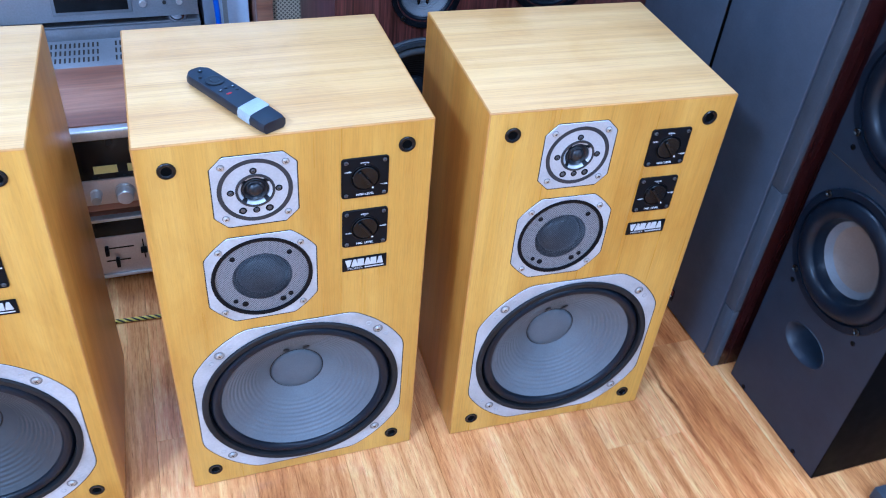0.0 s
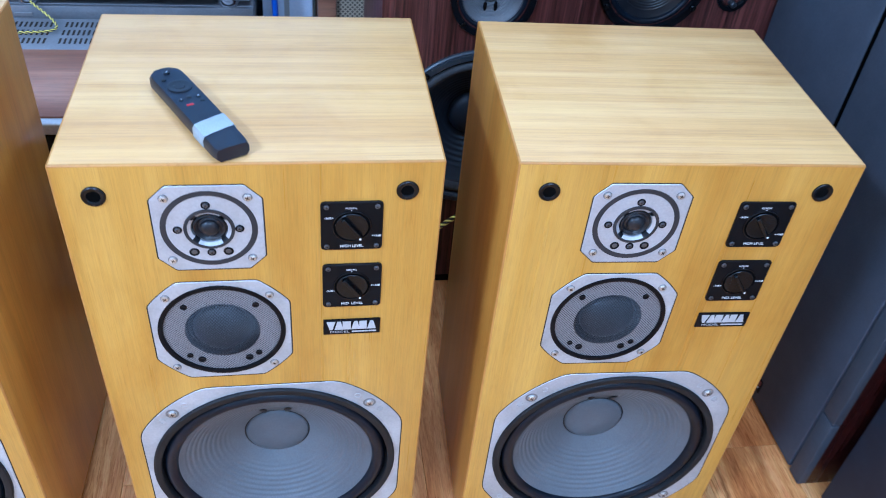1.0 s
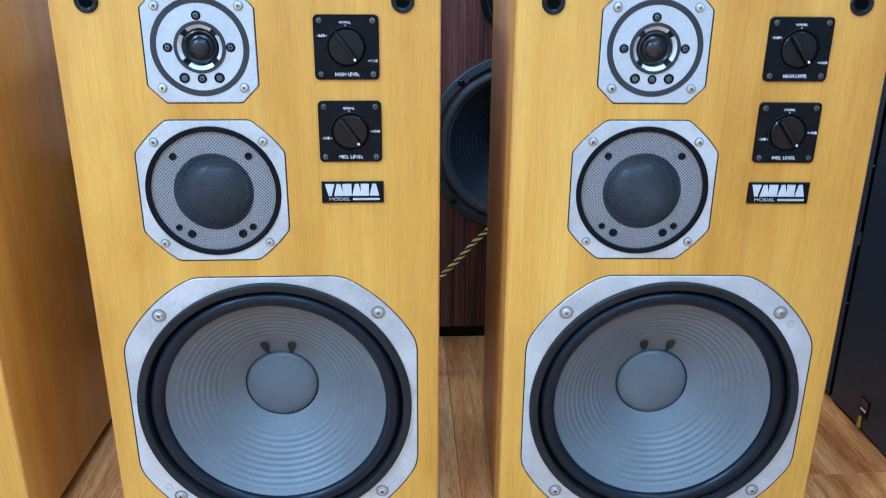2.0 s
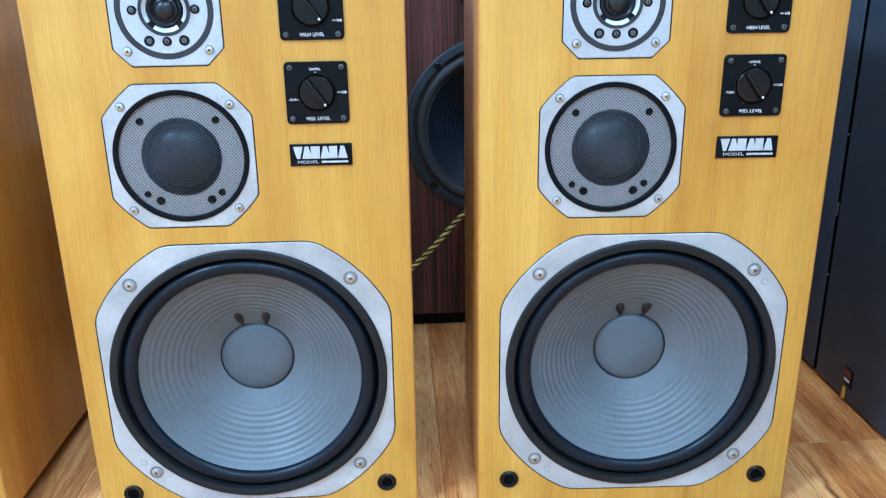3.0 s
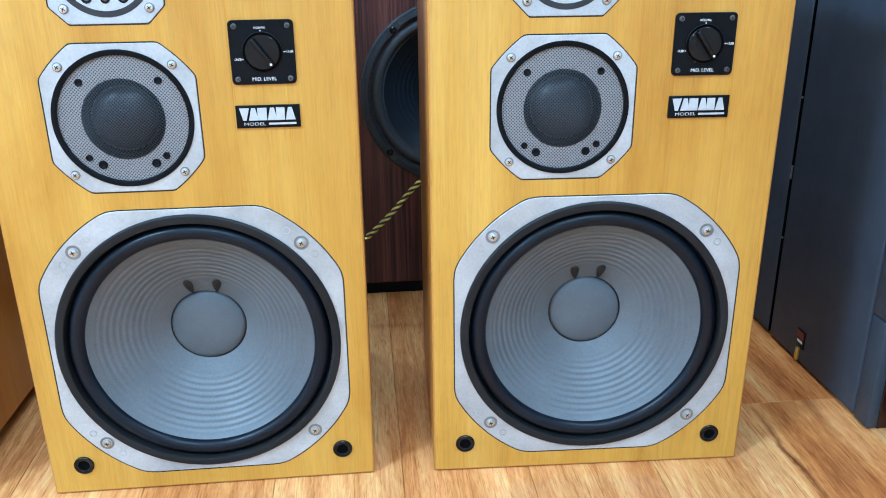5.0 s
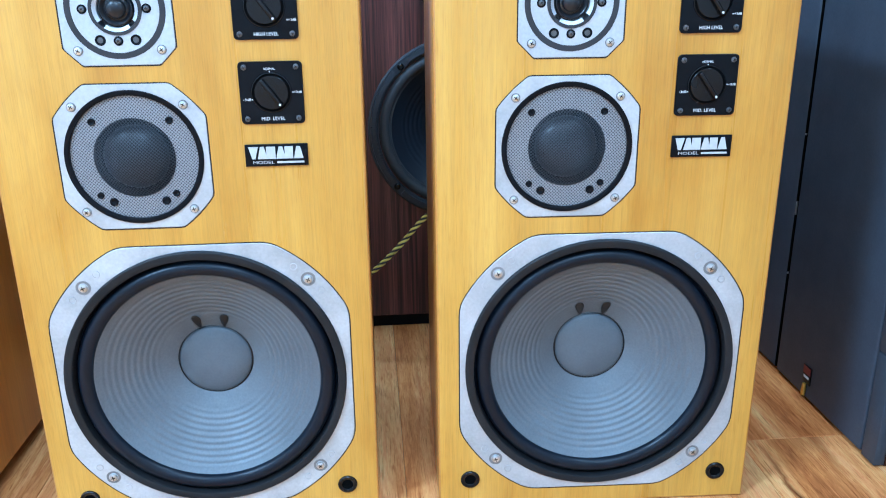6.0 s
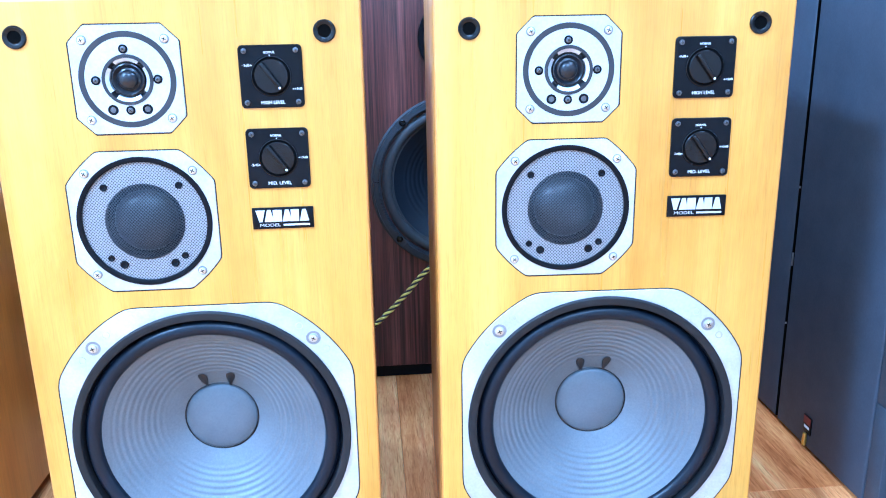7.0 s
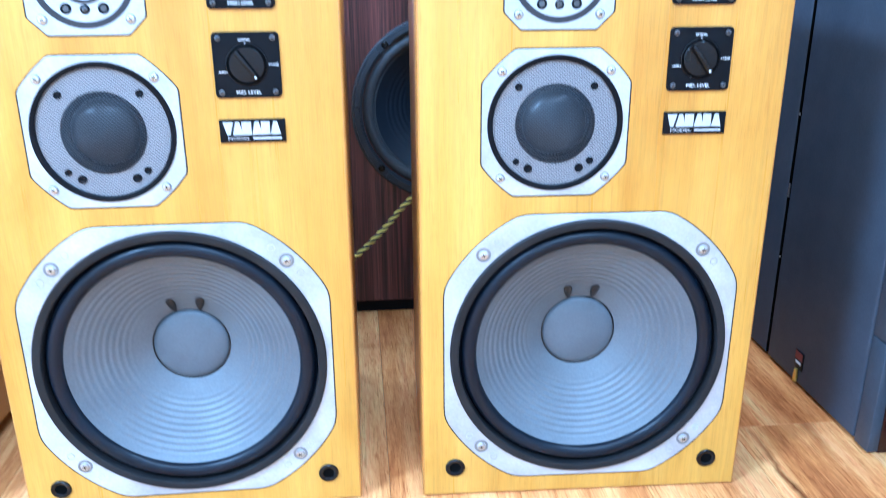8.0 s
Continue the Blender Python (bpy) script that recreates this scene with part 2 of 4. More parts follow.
def floor_material(name, shade, streak=None):
    """streak: distance from the board's edge and from its far end of one dark mineral streak."""
    m, nt, b = nodes_of(name, 0.25)
    v = coords(nt, (20, 1.3, 20))
    oi = nt.nodes.new("ShaderNodeObjectInfo")
    broad = noise_of(nt, v, 0.7, 5, 0.6, 1.6)
    lines = noise_of(nt, v, 6.0, 6, 0.7, 0.7)
    pores = noise_of(nt, v, 22.0, 2)
    base = ramp(nt, broad, [(0.2, (0.40, 0.13, 0.04)), (0.4, (0.62, 0.26, 0.082)), (0.57, (0.8, 0.4, 0.15)), (0.76, (0.9, 0.56, 0.26))])
    tone = ramp(nt, oi.outputs["Random"], [(0.0, (0.92, 0.86, 0.81)), (0.35, (1.0, 0.94, 0.89)), (0.65, (0.95, 0.96, 0.95)), (1.0, (1.0, 1.0, 1.0))])
    col = mix(nt, "MULTIPLY", 1.0, base, tone)
    col = mix(nt, "MULTIPLY", 1.0, col, shade)
    col = mix(nt, "OVERLAY", 0.45, col, ramp(nt, lines, [(0.34, (0.26, 0.24, 0.22)), (0.66, (0.7, 0.7, 0.7))]))
    col = mix(nt, "MULTIPLY", 0.5, col, ramp(nt, pores, [(0.3, (0.6, 0.5, 0.45)), (0.42, (1, 1, 1))]))
    ripple = noise_of(nt, coords(nt, (240, 40, 240)), 1.0, 3, 0.6, 0.8)
    col = mix(nt, "OVERLAY", 0.36, col, ramp(nt, ripple, [(0.36, (0.3, 0.28, 0.26)), (0.5, (0.5, 0.5, 0.5)), (0.66, (0.72, 0.73, 0.74))]))
    dash = noise_of(nt, coords(nt, (520, 24, 520)), 1.0, 2, 0.5, 0.4)
    col = mix(nt, "MULTIPLY", 0.6, col, ramp(nt, dash, [(0.3, (0.5, 0.36, 0.28)), (0.43, (1, 1, 1))]))
    vein = noise_of(nt, coords(nt, (13, 1.0, 13)), 1.0, 2, 0.5, 1.2)
    col = mix(nt, "MULTIPLY", 0.85, col, ramp(nt, vein, [(0.66, (1, 1, 1)), (0.76, (0.52, 0.36, 0.3))]))
    if streak:
        wob = nt.nodes.new("ShaderNodeTexCoord")
        shake = noise_of(nt, wob.outputs["Object"], 14.0, 3, 0.6)
        sep = nt.nodes.new("ShaderNodeSeparateXYZ")
        nt.links.new(wob.outputs["Object"], sep.inputs[0])
        field = []
        for axis, centre, reach, push in (("X", streak[0], 0.007, 0.03), ("Y", streak[1], 0.15, 0.0)):
            off = node(nt, "ShaderNodeMath")
            off.operation = "SUBTRACT"
            off.inputs[1].default_value = centre
            nt.links.new(sep.outputs[axis], off.inputs[0])
            add = nt.nodes.new("ShaderNodeMath")
            add.operation = "MULTIPLY_ADD"
            add.inputs[1].default_value = push
            nt.links.new(shake, add.inputs[0])
            nt.links.new(off.outputs[0], add.inputs[2])
            mid = nt.nodes.new("ShaderNodeMath")
            mid.operation = "ABSOLUTE"
            nt.links.new(add.outputs[0], mid.inputs[0])
            mr = node(nt, "ShaderNodeMapRange")
            mr.inputs[1].default_value, mr.inputs[2].default_value = 0.0, reach
            mr.inputs[3].default_value, mr.inputs[4].default_value = 1.0, 0.0
            nt.links.new(mid.outputs[0], mr.inputs[0])
            field.append(mr.outputs[0])
        mul = nt.nodes.new("ShaderNodeMath")
        mul.operation = "MULTIPLY"
        nt.links.new(field[0], mul.inputs[0])
        nt.links.new(field[1], mul.inputs[1])
        col = mix(nt, "MULTIPLY", mul.outputs[0], col, (0.16, 0.09, 0.07))
    nt.links.new(col, b.inputs["Base Color"])
    gloss_noise(nt, b, v, 2.0, 0.18, 0.3)
    bump(nt, b, lines, 0.1, 0.0004)
    return m


M_floor = floor_material("laminate_board", (1.0, 1.0, 1.0))
M_floor_red = floor_material("laminate_board_reddish", (1.0, 0.84, 0.73), (0.036, 1.09))

# ---------- mesh helpers ----------
def link(name, bm, mats, smooth=False):
    me = bpy.data.meshes.new(name)
    bmesh.ops.recalc_face_normals(bm, faces=bm.faces)
    bm.to_mesh(me)
    bm.free()
    for m in (mats if isinstance(mats, (list, tuple)) else [mats]):
        me.materials.append(m)
    if smooth:
        me.shade_smooth()
        me.set_sharp_from_angle(angle=radians(35))
    return new(name, me)


def part(name, bm, mats, parent, label="", smooth=True):
    ob = link(name, bm, mats, smooth)
    ob.parent = parent
    return tagged(ob, label)


def part_on(name, me, parent, m, label=""):
    """Another part on the mesh of an alike one."""
    ob = new(name, me)
    ob.parent = parent
    ob.matrix_basis = m
    return tagged(ob, label)


def thing(name, label, category, group="", m=None, kind=""):
    e = new(name)
    e.empty_display_size = 0.05
    if m is not None:
        e.matrix_basis = m
    return tagged(e, label, category, group, kind)


def box(bm, x0, x1, y0, y1, z0, z1, bevel=0.0, seg=2, slot=0):
    r = bmesh.ops.create_cube(bm, size=1.0, matrix=Matrix.LocRotScale(((x0 + x1) / 2, (y0 + y1) / 2, (z0 + z1) / 2), None, (x1 - x0, y1 - y0, z1 - z0)))
    vs = r["verts"]
    fs = {f for v in vs for f in v.link_faces}
    if bevel:
        es = list({e for v in vs for e in v.link_edges})
        fs |= set(bmesh.ops.bevel(bm, geom=es, offset=bevel, segments=seg, profile=0.5, affect="EDGES", clamp_overlap=True)["faces"])
    for f in fs:
        if f.is_valid:
            f.material_index = slot
    return vs


def boxed(*a, **k):
    bm = bmesh.new()
    box(bm, *a, **k)
    return bm


def spin(bm, profile, c=(0, 0), n=48, slot=0, axis="y", at=0.0, close=True):
    """Turn a profile of (radius, depth) round an axis through c. axis y: c is (x, z); axis x: c is (y, z); axis z: c is (x, y)."""
    rings = []
    for r, d in profile:
        d += at
        if r < 1e-7:
            q = {"y": (c[0], d, c[1]), "x": (d, c[0], c[1]), "z": (c[0], c[1], d)}[axis]
            rings.append([bm.verts.new(q)])
            continue
        ring = []
        for i in range(n):
            a = 2 * math.pi * i / n
            u, w = c[0] + r * math.cos(a), c[1] + r * math.sin(a)
            ring.append(bm.verts.new({"y": (u, d, w), "x": (d, u, w), "z": (u, w, d)}[axis]))
        rings.append(ring)
    for a, b in zip(rings, rings[1:]):
        for i in range(n):
            j = (i + 1) % n
            if len(a) == 1 and len(b) == 1:
                continue
            if len(a) == 1:
                f = bm.faces.new((a[0], b[i], b[j]))
            elif len(b) == 1:
                f = bm.faces.new((a[i], a[j], b[0]))
            else:
                f = bm.faces.new((a[i], a[j], b[j], b[i]))
            f.material_index = slot
    return bm


def spun(profile, c=(0, 0), n=48, axis="y", at=0.0):
    return spin(bmesh.new(), profile, c, n, 0, axis, at)


def plate_with_hole(bm, rect, c, hole, y0, y1, slot=0, back=False):
    """A plate between y0 (front) and y1 with the outline rect(angle) -> (x, z) and a round hole of radius hole about c."""
    n = len(rect)
    front_o = [bm.verts.new((x, y0, z)) for x, z in rect]
    back_o = [bm.verts.new((x, y1, z)) for x, z in rect]
    fi, bi = [], []
    for x, z in rect:
        a = math.atan2(z - c[1], x - c[0])
        ha, hb = hole if isinstance(hole, tuple) else (hole, hole)
        u, w = c[0] + ha * math.cos(a), c[1] + hb * math.sin(a)
        fi.append(bm.verts.new((u, y0, w)))
        bi.append(bm.verts.new((u, y1, w)))
    for i in range(n):
        j = (i + 1) % n
        quads = [(front_o[i], front_o[j], fi[j], fi[i]), (fi[i], fi[j], bi[j], bi[i])]
        if back:
            quads.append((back_o[i], back_o[j], front_o[j], front_o[i]))
        for q in quads:
            bm.faces.new(q).material_index = slot
    bmesh.ops.delete(bm, geom=[v for v in back_o if not v.link_faces], context="VERTS")
    return bm


def rect_outline(x0, x1, z0, z1, c, n=64):
    """Points on a rectangle's edge, one for each direction from c, with its corners among them."""
    angles = [2 * math.pi * i / n for i in range(n)]
    angles += [math.atan2(z - c[1], x - c[0]) % (2 * math.pi) for x in (x0, x1) for z in (z0, z1)]
    pts = []
    for a in sorted(angles):
        dx, dz = math.cos(a), math.sin(a)
        k = min(((x1 if dx > 0 else x0) - c[0]) / dx if abs(dx) > 1e-9 else 9e9, ((z1 if dz > 0 else z0) - c[1]) / dz if abs(dz) > 1e-9 else 9e9)
        pts.append((c[0] + k * dx, c[1] + k * dz))
    return pts


def octagon(c, half, flat, n=160, arc=1.0):
    """A square of that half width whose corners are cut: by an arc about c (arc 1) or a straight line (arc 0), the ends of the cuts rounded."""
    soft = half * (0.012 + 0.02 * arc)
    out = []
    rad = math.hypot(half, flat)
    cut = half + flat
    for i in range(n):
        a = 2 * math.pi * i / n
        dx, dz = math.cos(a), math.sin(a)
        k = half / max(abs(dx), abs(dz))
        straight = cut / (abs(dx) + abs(dz))
        q = arc * rad + (1 - arc) * straight
        blend = max(0.0, 1 - abs(k - q) / soft)
        k = min(k, q) - 0.25 * soft * blend * blend
        out.append((c[0] + k * dx, c[1] + k * dz))
    return out


def tube(name, pts, r, mat, parent=None, label="", res=3):
    cu = bpy.data.curves.new(name, "CURVE")
    cu.dimensions = "3D"
    cu.bevel_depth, cu.bevel_resolution = r, res
    sp = cu.splines.new("POLY")
    sp.points.add(len(pts) - 1)
    for q, w in zip(sp.points, pts):
        q.co = (*w, 1)
    tmp = bpy.data.objects.new(name, cu)
    me = bpy.data.meshes.new_from_object(tmp)
    bpy.data.objects.remove(tmp)
    me.materials.append(mat)
    me.shade_smooth()
    ob = new(name, me)
    if parent:
        ob.parent = parent
    return tagged(ob, label)


def smooth_path(ctrl, per=14):
    """Points along a Catmull-Rom line through ctrl."""
    c = [Vector(q) for q in ctrl]
    c = [2 * c[0] - c[1], *c, 2 * c[-1] - c[-2]]
    out = []
    for a, b, d, e in zip(c, c[1:], c[2:], c[3:]):
        for i in range(per):
            t = i / per
            out.append(0.5 * (2 * b + (d - a) * t + (2 * a - 5 * b + 4 * d - e) * t * t + (3 * b - a - 3 * d + e) * t ** 3))
    return out + [c[-2]]


def lettering(text, size, x, y, z, mat, parent, m=None, align="CENTER", width=None):
    """Flat words in the built-in font that face -y, centred on x, z."""
    cu = bpy.data.curves.new("lettering", "FONT")
    cu.body, cu.size, cu.align_x, cu.align_y, cu.extrude = text, size, align, "CENTER", 0.0001
    tmp = bpy.data.objects.new("lettering", cu)
    scene.collection.objects.link(tmp)
    bpy.context.view_layer.update()
    me = bpy.data.meshes.new_from_object(tmp.evaluated_get(bpy.context.evaluated_depsgraph_get()))
    bpy.data.objects.remove(tmp)
    if width:
        k = width / max(1e-6, max(v.co.x for v in me.vertices) - min(v.co.x for v in me.vertices))
        me.transform(Matrix.Diagonal((k, 1, 1, 1)))
    me.transform(pose(x, y, z, 90, 0, 0))
    me.materials.clear()
    me.materials.append(mat)
    ob = new("lettering", me)
    ob.parent = parent
    return ob


def screw_mesh(r, sunk_ring=0.0):
    """A pan-head cross screw on the plane y = 0, head towards -y."""
    bm = bmesh.new()
    prof = [(r, 0.0), (r, -0.35 * r), (0.88 * r, -0.55 * r), (0.55 * r, -0.68 * r), (0, -0.72 * r)]
    # flat ring in place of a countersink, shaded by its darker colour
    if sunk_ring:
        spin(bm, [(sunk_ring, 0.0), (sunk_ring * 0.97, -0.0005), (sunk_ring * 0.9, -0.0005), (r, -0.0002)], n=20, slot=2)
    spin(bm, prof, n=16)
    top = 0.76 * r
    for a, b in ((0.55, 0.11), (0.11, 0.55)):
        box(bm, -a * r, a * r, -top, -top + 0.25 * r, -b * r, b * r, slot=1)
    me = bpy.data.meshes.new("screw")
    bmesh.ops.recalc_face_normals(bm, faces=bm.faces)
    bm.to_mesh(me)
    bm.free()
    me.materials.append(M_steel)
    me.materials.append(M_gap)
    me.materials.append(M_recess_shade)
    me.shade_smooth()
    me.set_sharp_from_angle(angle=radians(35))
    return me


def dark_screw(me_from):
    me = me_from.copy()
    me.materials[0] = M_gunmetal
    return me


SCREW_BIG = screw_mesh(0.0043, 0.0078)
SCREW_SMALL = screw_mesh(0.0037, 0.0046)
SCREW_DARK = dark_screw(screw_mesh(0.0026))
SCREW_SUNK = dark_screw(screw_mesh(0.0027))

# ---------- setting ----------
X0, X1, Y0, Y1 = -2.7, 2.7, -3.4, 1.6
tagged(link("wall_north", boxed(X0 - 0.1, X1 + 0.1, Y1, Y1 + 0.1, 0, CEILING), M_wall), "white painted shop wall behind the equipment", "wall", kind="structure")
tagged(link("wall_south", boxed(X0 - 0.1, X1 + 0.1, Y0 - 0.1, Y0, 0, CEILING), M_wall), "white painted shop wall", "wall", kind="structure")
tagged(link("wall_west", boxed(X0 - 0.1, X0, Y0, Y1, 0, CEILING), M_wall), "white painted shop wall", "wall", kind="structure")
tagged(link("wall_east", boxed(X1, X1 + 0.1, Y0, Y1, 0, CEILING), M_wall), "white painted shop wall", "wall", kind="structure")
tagged(link("ceiling", boxed(X0 - 0.1, X1 + 0.1, Y0 - 0.1, Y1 + 0.1, CEILING, CEILING + 0.1), M_ceiling), "plain white ceiling", "ceiling", kind="structure")
floor = tagged(link("floor", boxed(X0 - 0.1, X1 + 0.1, Y0 - 0.1, Y1 + 0.1, -0.05, -0.004), M_joint_lit), "red-brown oak laminate floor laid in long boards", "floor", kind="structure")


def ceiling_panel(x, y, w, l, watts):
    t = thing("ceiling_light", "white ceiling light panel, switched on", "ceiling light", "ceiling lights", pose(x, y, CEILING))
    bm = bmesh.new()
    for a in ((-w / 2 - 0.02, -w / 2, -l / 2 - 0.02, l / 2 + 0.02), (w / 2, w / 2 + 0.02, -l / 2 - 0.02, l / 2 + 0.02), (-w / 2, w / 2, -l / 2 - 0.02, -l / 2), (-w / 2, w / 2, l / 2, l / 2 + 0.02)):
        box(bm, *a, -0.035, 0.0)
    part("frame", bm, M_silver, t, smooth=False)
    la = bpy.data.lights.new("diffuser", "AREA")
    la.shape, la.size, la.size_y, la.energy, la.color = "RECTANGLE", w, l, watts, LAMP_COLOUR
    d = new("diffuser", la)
    d.parent = t
    d.matrix_basis = pose(0, 0, -0.02)


for row in PANELS:
    ceiling_panel(*row)

# ---------- three-way loudspeakers ----------
W, H, D = 0.3527, 0.630, 0.298
WOOFER, MIDDLE, TWEETER = (0.1766, 0.1743), (0.1316, 0.4170), (0.1313, 0.5556)


def driver_frame(parent, c, half, flat, hole, mat, arc, lip=0.0007):
    bm = bmesh.new()
    out = octagon(c, half + 0.0013, flat, arc=arc)
    plate_with_hole(bm, out, c, hole, -0.0002, 0.002)
    part("rebate", bm, M_gap, parent, smooth=False)
    bm = bmesh.new()
    outer, inner = octagon(c, half, flat, arc=arc), octagon(c, half - 0.0005, flat, arc=arc)
    plate_with_hole(bm, inner, c, hole, -lip, 0.004)
    a = [bm.verts.new((x, -lip, z)) for x, z in inner]
    b = [bm.verts.new((x, -lip + 0.0005, z)) for x, z in outer]
    d = [bm.verts.new((x, 0.001, z)) for x, z in outer]
    for i in range(len(a)):
        j = (i + 1) % len(a)
        bm.faces.new((a[i], a[j], b[j], b[i]))
        bm.faces.new((b[i], b[j], d[j], d[i]))
    bmesh.ops.remove_doubles(bm, verts=bm.verts, dist=1e-6)
    return part("frame", bm, mat, parent)


def build_woofer(sp):
    c = WOOFER
    w = part("woofer", spun([(0.142, 0.0), (0.14, 0.012), (0.05, 0.075), (0.0, 0.08)], c, 64), M_gap, sp, "large paper-cone woofer with a grey metal frame")
    driver_frame(w, c, 0.1522, 0.0745, 0.1405, M_alu, 1.0)
    part("gasket", spun([(0.1465, -0.0005), (0.1462, -0.0030), (0.1450, -0.0042), (0.1390, -0.0046), (0.1377, -0.0040), (0.1372, -0.0026), (0.1370, 0.010), (0.1330, 0.011)], c, 96), M_foam, w, "black gasket ring")
    roll = [(0.1368, 0.0095), (0.1348, 0.0085)]
    for i in range(13):
        a = math.pi * i / 12
        roll.append((0.1263 + 0.0081 * math.cos(a), 0.0055 - 0.0082 * math.sin(a)))
    roll.append((0.1175, 0.006))
    part("surround", spun(roll, c, 96), M_rubber, w, "black rolled surround")
    cone = []
    for i in range(150):
        s = i / 149
        r = 0.1195 - s * (0.1195 - 0.036)
        y = 0.0035 + 0.052 * (s ** 0.92)
        if 0.056 < r < 0.1135:
            k = min(1, (r - 0.056) / 0.012, (0.1135 - r) / 0.004)
            y += 0.00034 * k * math.sin((r - 0.056) / 0.0058 * 2 * math.pi)
        cone.append((r, y))
    part("cone", spun(cone, c, 128), M_cone, w, "dark grey ribbed paper cone")
    part("cap_rim", spun([(0.0416, 0.057), (0.0414, 0.0524), (0.0404, 0.0518), (0.0392, 0.053)], c, 64), M_glue, w)
    cap = [(0.0398 * math.cos(a), 0.0527 - 0.0085 * math.sin(a)) for a in [math.pi / 2 * i / 14 for i in range(15)]]
    part("dust_cap", spun(cap, c, 64), M_cap, w, "rounded grey dust cap")
    for sx, lean in ((-1, -9), (1, 7)):
        bm = bmesh.new()
        bmesh.ops.create_uvsphere(bm, u_segments=16, v_segments=10, radius=1.0)
        for v in bm.verts:
            k = 0.0042 + 0.0026 * v.co.z
            v.co = Vector((v.co.x * k, v.co.y * 0.0014, v.co.z * 0.0118))
        bm.transform(pose(c[0] + sx * 0.0143, 0.0455, c[1] + 0.0486, 30, 0, 0) @ pose(0, 0, 0, 0, lean, 0))
        part("lead_tab", bm, M_glue, w, "brown glued lead tab")
    for sx in (-1, 1):
        for sz in (-1, 1):
            part_on("screw", SCREW_BIG, w, pose(c[0] + sx * 0.1123, -0.0004, c[1] + sz * 0.1112, 0, random.uniform(0, 90), 0))
            for k in (-1, 1):
                a = math.atan2(sz, sx) + k * 0.12
                part("cast_mark", spun([(0.0041, -0.0006), (0.0039, -0.0012), (0.0031, -0.0012), (0.0029, -0.0005)], (c[0] + 0.159 * math.cos(a), c[1] + 0.159 * math.sin(a)), 20), M_alu, w)


def wire_bulge(c, R, rise, pitch, r):
    """Crossing diagonal wires over a low dome."""
    bm = bmesh.new()
    q = math.sqrt(0.5)
    n = int(R / pitch)
    for turn in (1, -1):
        for k in range(-n, n + 1):
            o = k * pitch
            half = math.sqrt(max(R * R - o * o, 0.0))
            m = max(4, int(half / 0.0024))
            rings = []
            for i in range(m + 1):
                u = -half + 2 * half * i / m
                y = 0.0004 - rise * (1 - (u * u + o * o) / (R * R)) + turn * 0.0002
                x, z = (u - o) * q, (u + o) * q * turn
                px, pz = -q, q * turn
                rings.append([bm.verts.new((c[0] + x + a * px * r, y + b * r, c[1] + z + a * pz * r)) for a, b in ((-1, 0), (0, -1), (1, 0), (0, 1))])
            for a, b in zip(rings, rings[1:]):
                for i in range(4):
                    bm.faces.new((a[i], a[(i + 1) % 4], b[(i + 1) % 4], b[i]))
    bmesh.ops.recalc_face_normals(bm, faces=bm.faces)
    return bm


def build_midrange(sp):
    c = MIDDLE
    w = part("midrange", spun([(0.066, 0.0), (0.064, 0.02), (0.0, 0.022)], c, 48), M_gap, sp, "soft-dome midrange behind a woven grey mesh")
    driver_frame(w, c, 0.0706, 0.0395, 0.0645, M_alu, 0.55)
    part("ring", spun([(0.0655, -0.0005), (0.0652, -0.0018), (0.062, -0.0022), (0.0602, -0.0014), (0.0598, 0.003)], c, 72), M_black, w, "black trim ring")
    prof = [(r, 0.0006) for r in (0.0605, 0.054, 0.046, 0.0385)]
    part("mesh_cover", spun(prof, c, 72), M_mesh_grey, w, "woven grey wire mesh")
    part("surround", spun([(0.0386, 0.001), (0.0384, 0.007), (0.036, 0.0075), (0.0335, 0.0055), (0.031, 0.0075)], c, 64), M_rubber, w, "black dome surround")
    dome = [(0.0312 * math.cos(a), 0.008 - 0.0165 * math.sin(a)) for a in [math.pi / 2 * i / 16 for i in range(17)]]
    part("dome", spun(dome, c, 64), M_dome_cloth, w, "black cloth dome behind the mesh")
    part("mesh_bulge", wire_bulge(c, 0.0386, 0.0125, 0.0023, 0.00036), M_wire, w, "bulging black wire mesh")
    for x, z, r in ((-0.036, 0.0358, 0.0036), (0.036, 0.0358, 0.0036), (-0.037, -0.0362, 0.0033), (-0.0252, -0.0432, 0.0042), (0.0248, -0.0432, 0.0042), (0.0352, -0.0362, 0.0035)):
        part("rivet", spun([(r, 0.0008), (r, -0.0004), (r * 0.75, -0.0008), (r * 0.45, -0.0002), (0, 0.0)], (c[0] + x, c[1] + z), 18), M_black, w)
    for sx in (-1, 1):
        for sz in (-1, 1):
            part_on("screw", SCREW_SMALL, w, pose(c[0] - 0.0006 + sx * 0.0515, -0.0005, c[1] - 0.001 + sz * 0.0513, 0, random.uniform(0, 90), 0))


